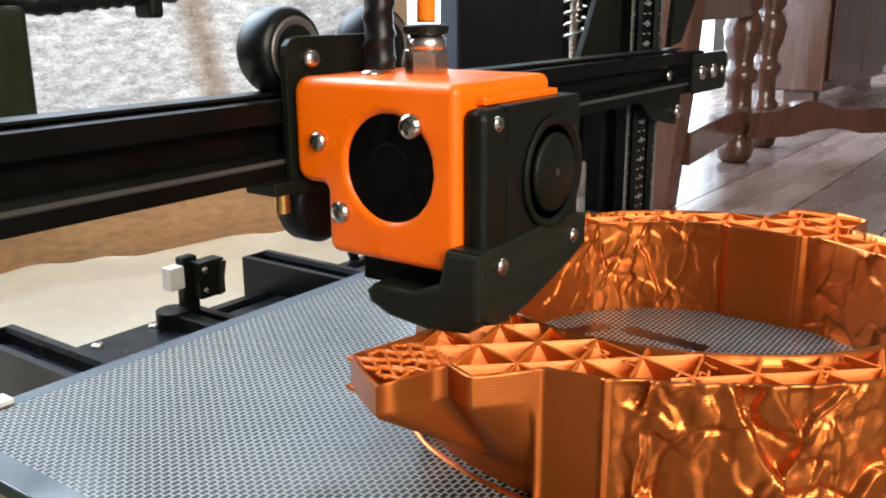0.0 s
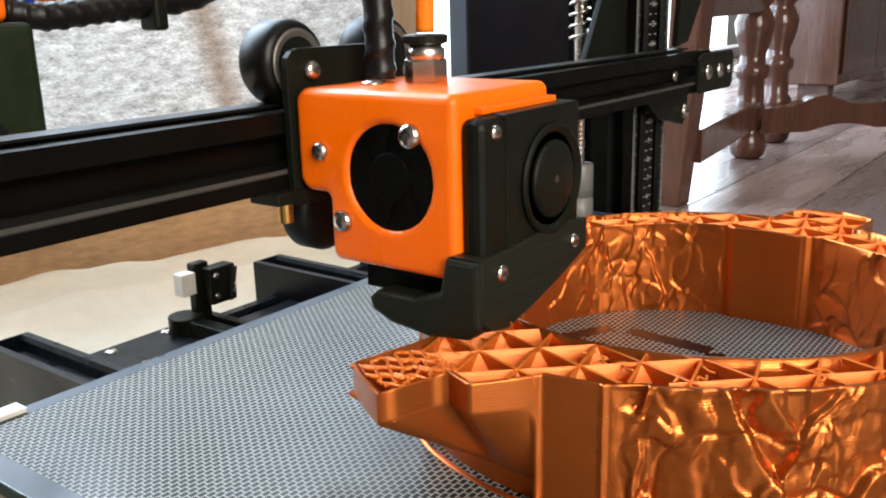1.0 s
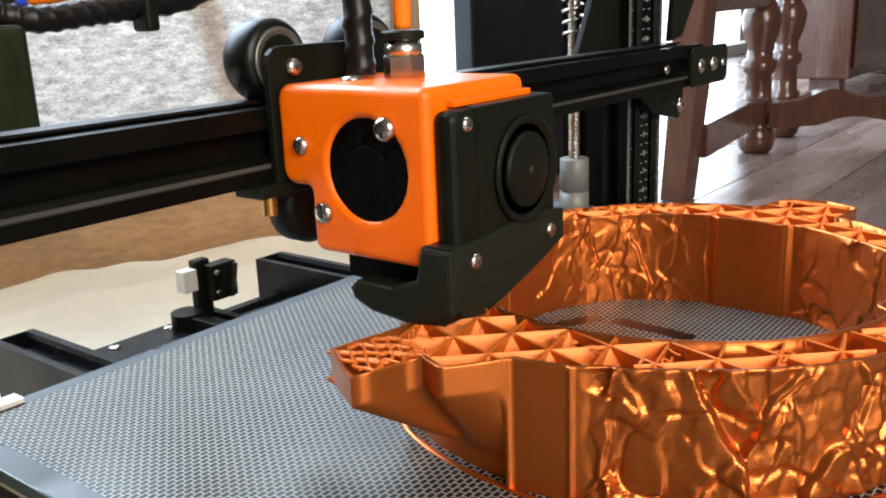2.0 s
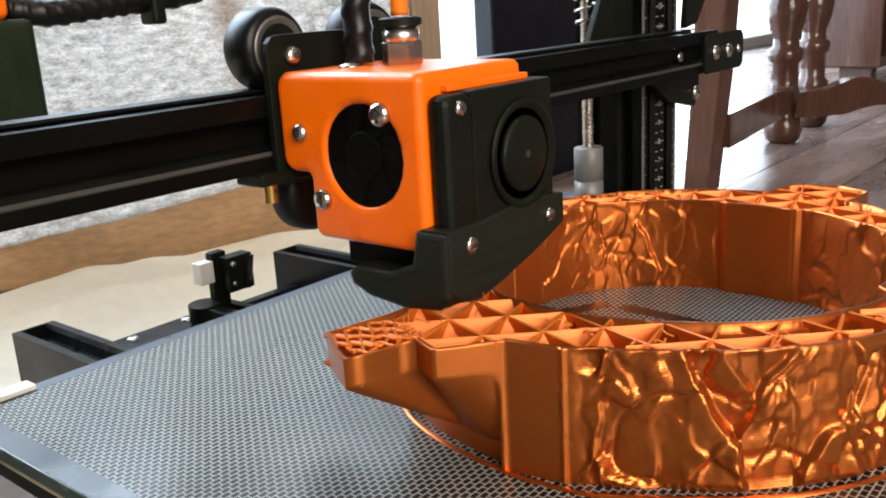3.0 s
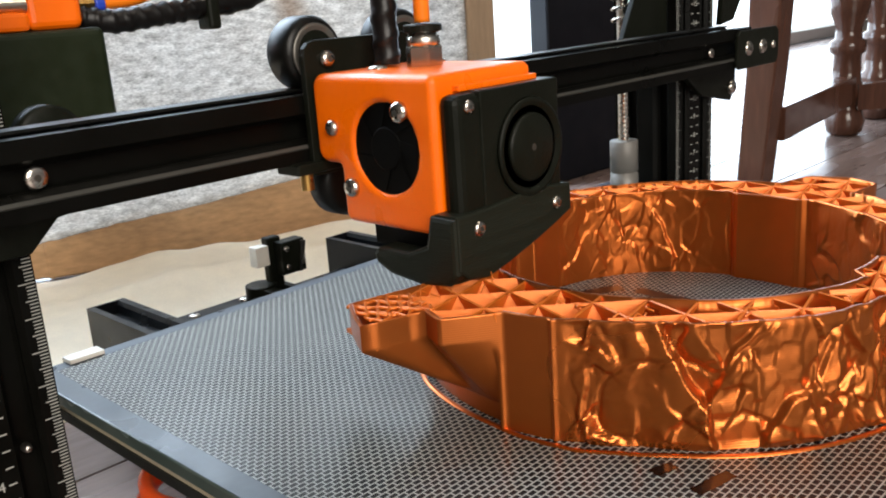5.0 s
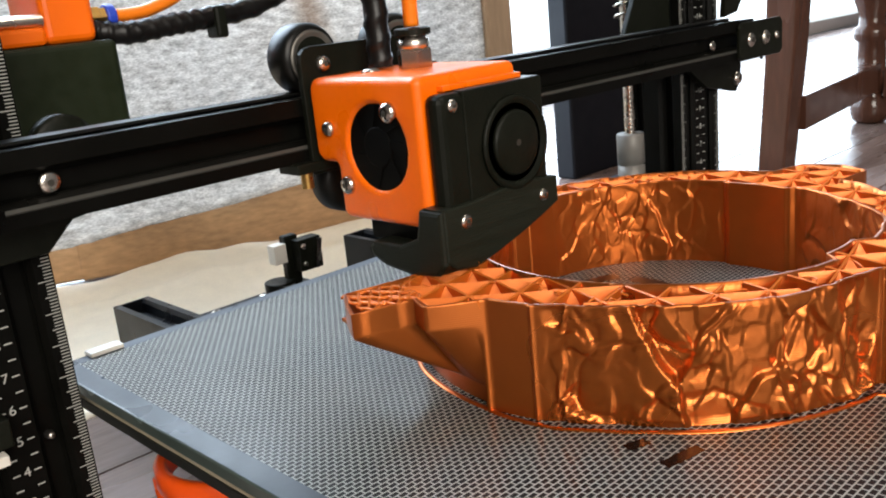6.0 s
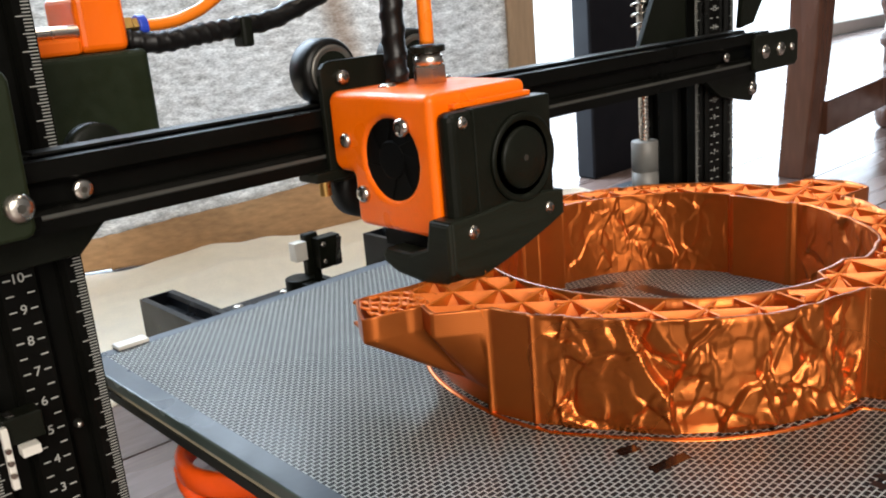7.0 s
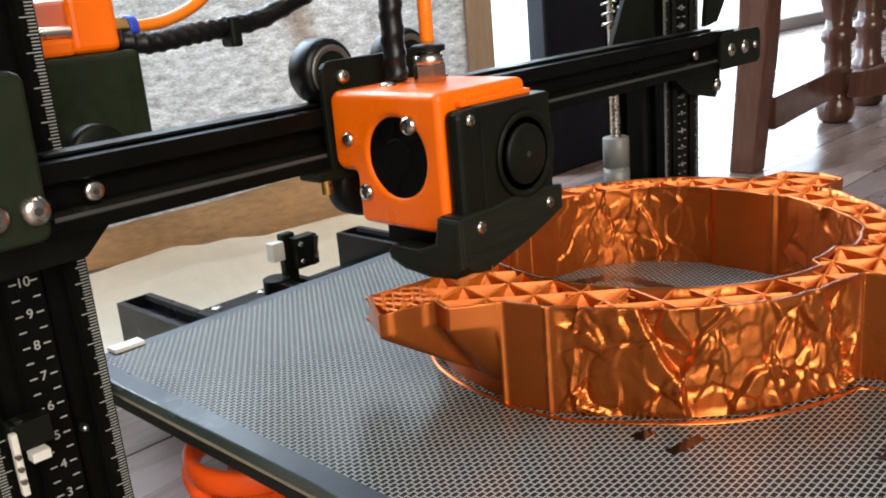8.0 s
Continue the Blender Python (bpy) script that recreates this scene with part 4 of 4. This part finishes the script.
def ring_wall(outer):
    b = bmesh.new()
    steps, nz = angle_steps(OUTER if outer else INNER, 0.4), 60
    cols = []
    for a in steps:
        c, s = math.cos(radians(a)), math.sin(radians(a))
        col = []
        for k in range(nz + 1):
            z = 0.005 + (TOP - 0.005) * k / nz
            r = wall_radius(a, z, outer)
            col.append(b.verts.new((CX + r * c, CY + r * s, z)))
        r = wall_radius(a, TOP, outer) + (-0.11 if outer else 0.11)
        col.append(b.verts.new((CX + r * c, CY + r * s, TOP)))
        col.append(b.verts.new((CX + r * c, CY + r * s, TOP - 0.3)))
        r = at_angle(INNER, a) + 0.3 if not outer else min(r, 8.0) - 0.4
        col.append(b.verts.new((CX + r * c, CY + r * s, TOP - 1.6)))
        cols.append(col)
    n = len(cols)
    for i in range(n):
        u, w = cols[i], cols[(i + 1) % n]
        for k in range(len(u) - 1):
            f = (u[k], w[k], w[k + 1], u[k + 1])
            b.faces.new(f if outer else f[::-1])
    return b


ring = thing("copper_ring", (CX, CY, 0), "half-printed copper coloured ring with rough stone relief", "printed ring")
part("outer_wall", ring_wall(True), COPPER, ring, "crumpled copper relief", smooth=True)
part("inner_wall", ring_wall(False), COPPER, ring, "copper inner wall with smooth pilasters", smooth=True)


def inside(x, y, z):
    dx, dy = x - CX, y - CY
    a, r = math.degrees(math.atan2(dy, dx)) % 360, math.hypot(dx, dy)
    top = at_angle(OUTER, a)
    if 157 < a < 169.8 and r > 9.3 or a > 344.5 and r > 9.7 or a < 1 and r > 9.7:
        return False
    sunk = min(1, max(0, (TOP - z - 0.1) / 0.35))
    lim = min(top, 8.2 + (top - 8.2) * min(1, max(0, (z - 0.5) / 2.0))) if top > 8.25 and (a > 343 or a < 4 or 150 < a < 180) else top
    gap_out = 0.07 + 0.17 * roughness(ROUGH_OUT, a) + sunk * (0.12 + 0.42 * roughness(ROUGH_OUT, a))
    gap_in = 0.07 + 0.12 * roughness(ROUGH_IN, a) + sunk * (0.1 + 0.4 * roughness(ROUGH_IN, a))
    return at_angle(INNER, a) + gap_in < r < lim - gap_out


def infill():
    """Tilted thin sheets in three directions, which meet the top as a net of triangles."""
    depth, step, gap = 1.25, 0.16, 1.18
    for fam in range(3):
        b = bmesh.new()
        a = radians(12 + 60 * fam)
        d, nrm = Vector((math.cos(a), math.sin(a))), Vector((-math.sin(a), math.cos(a)))
        lean = (1 if fam != 1 else -1) * 0.3
        for k in range(-10, 11):
            for i in range(-75, 75):
                for j in range(8):
                    q = []
                    for u, w in ((i, j), (i + 1, j), (i + 1, j + 1), (i, j + 1)):
                        dz = depth * w / 8
                        p = d * (u * step) + nrm * (k * gap + lean * dz)
                        q.append((CX + p.x, CY + p.y, TOP - 0.01 - dz))
                    mid = [sum(v[m] for v in q) / 4 for m in range(3)]
                    if inside(*mid):
                        b.faces.new([b.verts.new(v) for v in q])
        bmesh.ops.remove_doubles(b, verts=b.verts[:], dist=0.001)
        ob = part("infill_sheet", b, INFILL, ring, "open triangular copper infill")
        ob["kind"] = "stuff"
        sol = ob.modifiers.new("thickness", "SOLIDIFY")
        sol.thickness, sol.offset = 0.0006, 0
    fl = bmesh.new()
    st = angle_steps(OUTER, 2)
    rows = [[fl.verts.new((CX + r * math.cos(radians(a)), CY + r * math.sin(radians(a)), TOP - 1.3)) for r in (at_angle(INNER, a) + 0.1, min(at_angle(OUTER, a), 8.9) - 0.5)] for a in st]
    for i in range(len(rows)):
        u, w = rows[i], rows[(i + 1) % len(rows)]
        fl.faces.new((u[0], u[1], w[1], w[0]))
    f = part("infill_floor", fl, INFILL, ring)
    f.modifiers.new("thickness", "SOLIDIFY").thickness = 0.001


infill()


def tab_infill(a0, a1, r0, r1):
    """Curling worm-like infill in the overhanging tabs."""
    am = radians((a0 + a1) / 2)
    u, v = Vector((math.cos(am), math.sin(am))), Vector((-math.sin(am), math.cos(am)))
    half = 0.82 * (r0 + r1) / 2 * radians(a1 - a0) / 2
    for k in range(7):
        off = -half + 2 * half * (k + 0.5) / 7
        pts = []
        for i in range(15):
            r = r0 + (r1 - r0 - 0.15) * i / 14
            w = off + 0.2 * math.sin(i * 1.25 + k * 2.1) + 0.1 * math.sin(i * 2.3 + k * k)
            p = Vector((CX, CY)) + u * r + v * w
            pts.append((p.x, p.y, TOP - 0.05))
        part("infill_strand", pipe(pts, 0.045, 6, 4), INFILL, ring, "curly copper infill", smooth=True)
    fl = prism([(CX + r * math.cos(radians(a)), CY + r * math.sin(radians(a))) for r, a in ((r0 - 0.3, a0 + 0.5), (r1 - 0.08, a0 + 0.5), (r1 - 0.08, a1 - 0.5), (r0 - 0.3, a1 - 0.5))], "z", TOP - 0.75, TOP - 0.66)
    part("tab_floor", fl, INFILL, ring)


tab_infill(159, 169.2, 9.2, 11.1)
tab_infill(345.5, 359, 9.5, 10.0)


def strays():
    """Loose ends and wisps left on top of the open infill."""
    rng = random.Random(7)
    for k in range(26):
        a = rng.uniform(168, 400)
        r = rng.uniform(at_angle(INNER, a) + 0.35, min(at_angle(OUTER, a), 8.4) - 0.35)
        p = Vector((CX + r * math.cos(radians(a)), CY + r * math.sin(radians(a)), TOP - 0.04))
        pts = [p]
        for i in range(3):
            p = p + Vector((rng.uniform(-0.22, 0.22), rng.uniform(-0.22, 0.22), rng.uniform(-0.05, 0.07)))
            pts.append(p)
        part("loose_strand", pipe(pts, 0.028, 6, 3), INFILL, ring, smooth=True)

    for k in range(7):
        p = Vector((7.6 + 0.5 * k + rng.uniform(-0.3, 0.3), CY + 2.0 + rng.uniform(-0.5, 0.9), TOP - 0.05))
        q = p + Vector((rng.uniform(0.2, 0.9), rng.uniform(0.1, 0.6), rng.uniform(0.05, 0.5)))
        r = q + Vector((rng.uniform(0.3, 0.8), rng.uniform(-0.2, 0.3), -rng.uniform(0.05, 0.5)))
        part("loose_strand", pipe([p, q, r], 0.012, 5, 5), INFILL, ring, smooth=True)


strays()


def skirt():
    """The single bead of plastic laid round the print."""
    FLAT = [(t, 8.2 if 148 < t < 182 or t > 342 or t < 4 else min(q, 8.7)) for t, q in OUTER]
    st = angle_steps([(0, 0), (360, 0)], 2)
    b = bmesh.new()
    rows = []
    for a in st:
        r = max(at_angle(FLAT, v) for v in (a - 4, a, a + 4)) + 0.3
        rows.append([b.verts.new((CX + (r + o) * math.cos(radians(a)), CY + (r + o) * math.sin(radians(a)), z)) for o, z in ((-0.08, 0.002), (-0.05, 0.05), (0.05, 0.05), (0.08, 0.002))])
    for i in range(len(rows)):
        u, w = rows[i], rows[(i + 1) % len(rows)]
        for k in range(3):
            b.faces.new((u[k], w[k], w[k + 1], u[k + 1]))
    bmesh.ops.recalc_face_normals(b, faces=b.faces[:])
    return b


solo("skirt_line", skirt(), COPPER, (CX, CY, 0), "thin copper bead laid round the printed ring", "printed line", smooth=True)


# ---- z limit switch on the upright ----
zs = thing("z_limit_switch", (-0.9, -1.2, -1), "small limit switch with a white plug on the upright", "limit switch")
part("body", box(-1.5, -0.35, -1.1, -0.35, -0.6, 0.25, 0.04), BLACKP, zs)
part("lever", prism([(-1.35, 0.3), (-1.15, 0.3), (-0.5, -0.1), (-0.7, -0.15)], "y", -0.95, -0.55), STEEL, zs, "steel lever")
part("board", box(-1.62, -1.42, -1.3, -1.05, -1.9, 0.1, 0.03), WHITEP, zs, "white circuit board edge")
part("plug", box(-1.2, -0.65, -1.45, -1.0, -0.95, -0.65, 0.03), WHITEP, zs, "white plug")
for k in range(3):
    part("pin", rod((-1.55, -1.28, -0.6 - 0.4 * k), (-1.55, -1.4, -0.6 - 0.4 * k), 0.09, 10), STEEL, zs)
zs.location.z += 0.004

# ---- floorboards ----
for k in range(26):
    y = -159 + 9.6 * k
    shift = (k * 67) % 90
    for j in range(5):
        x0 = -160 + 125 * j - shift
        part("floorboard", box(max(x0, -159), min(x0 + 124.7, 329), y, min(y + 9.4, 88), FLOOR - 1.2, FLOOR), FLOORB, floor)
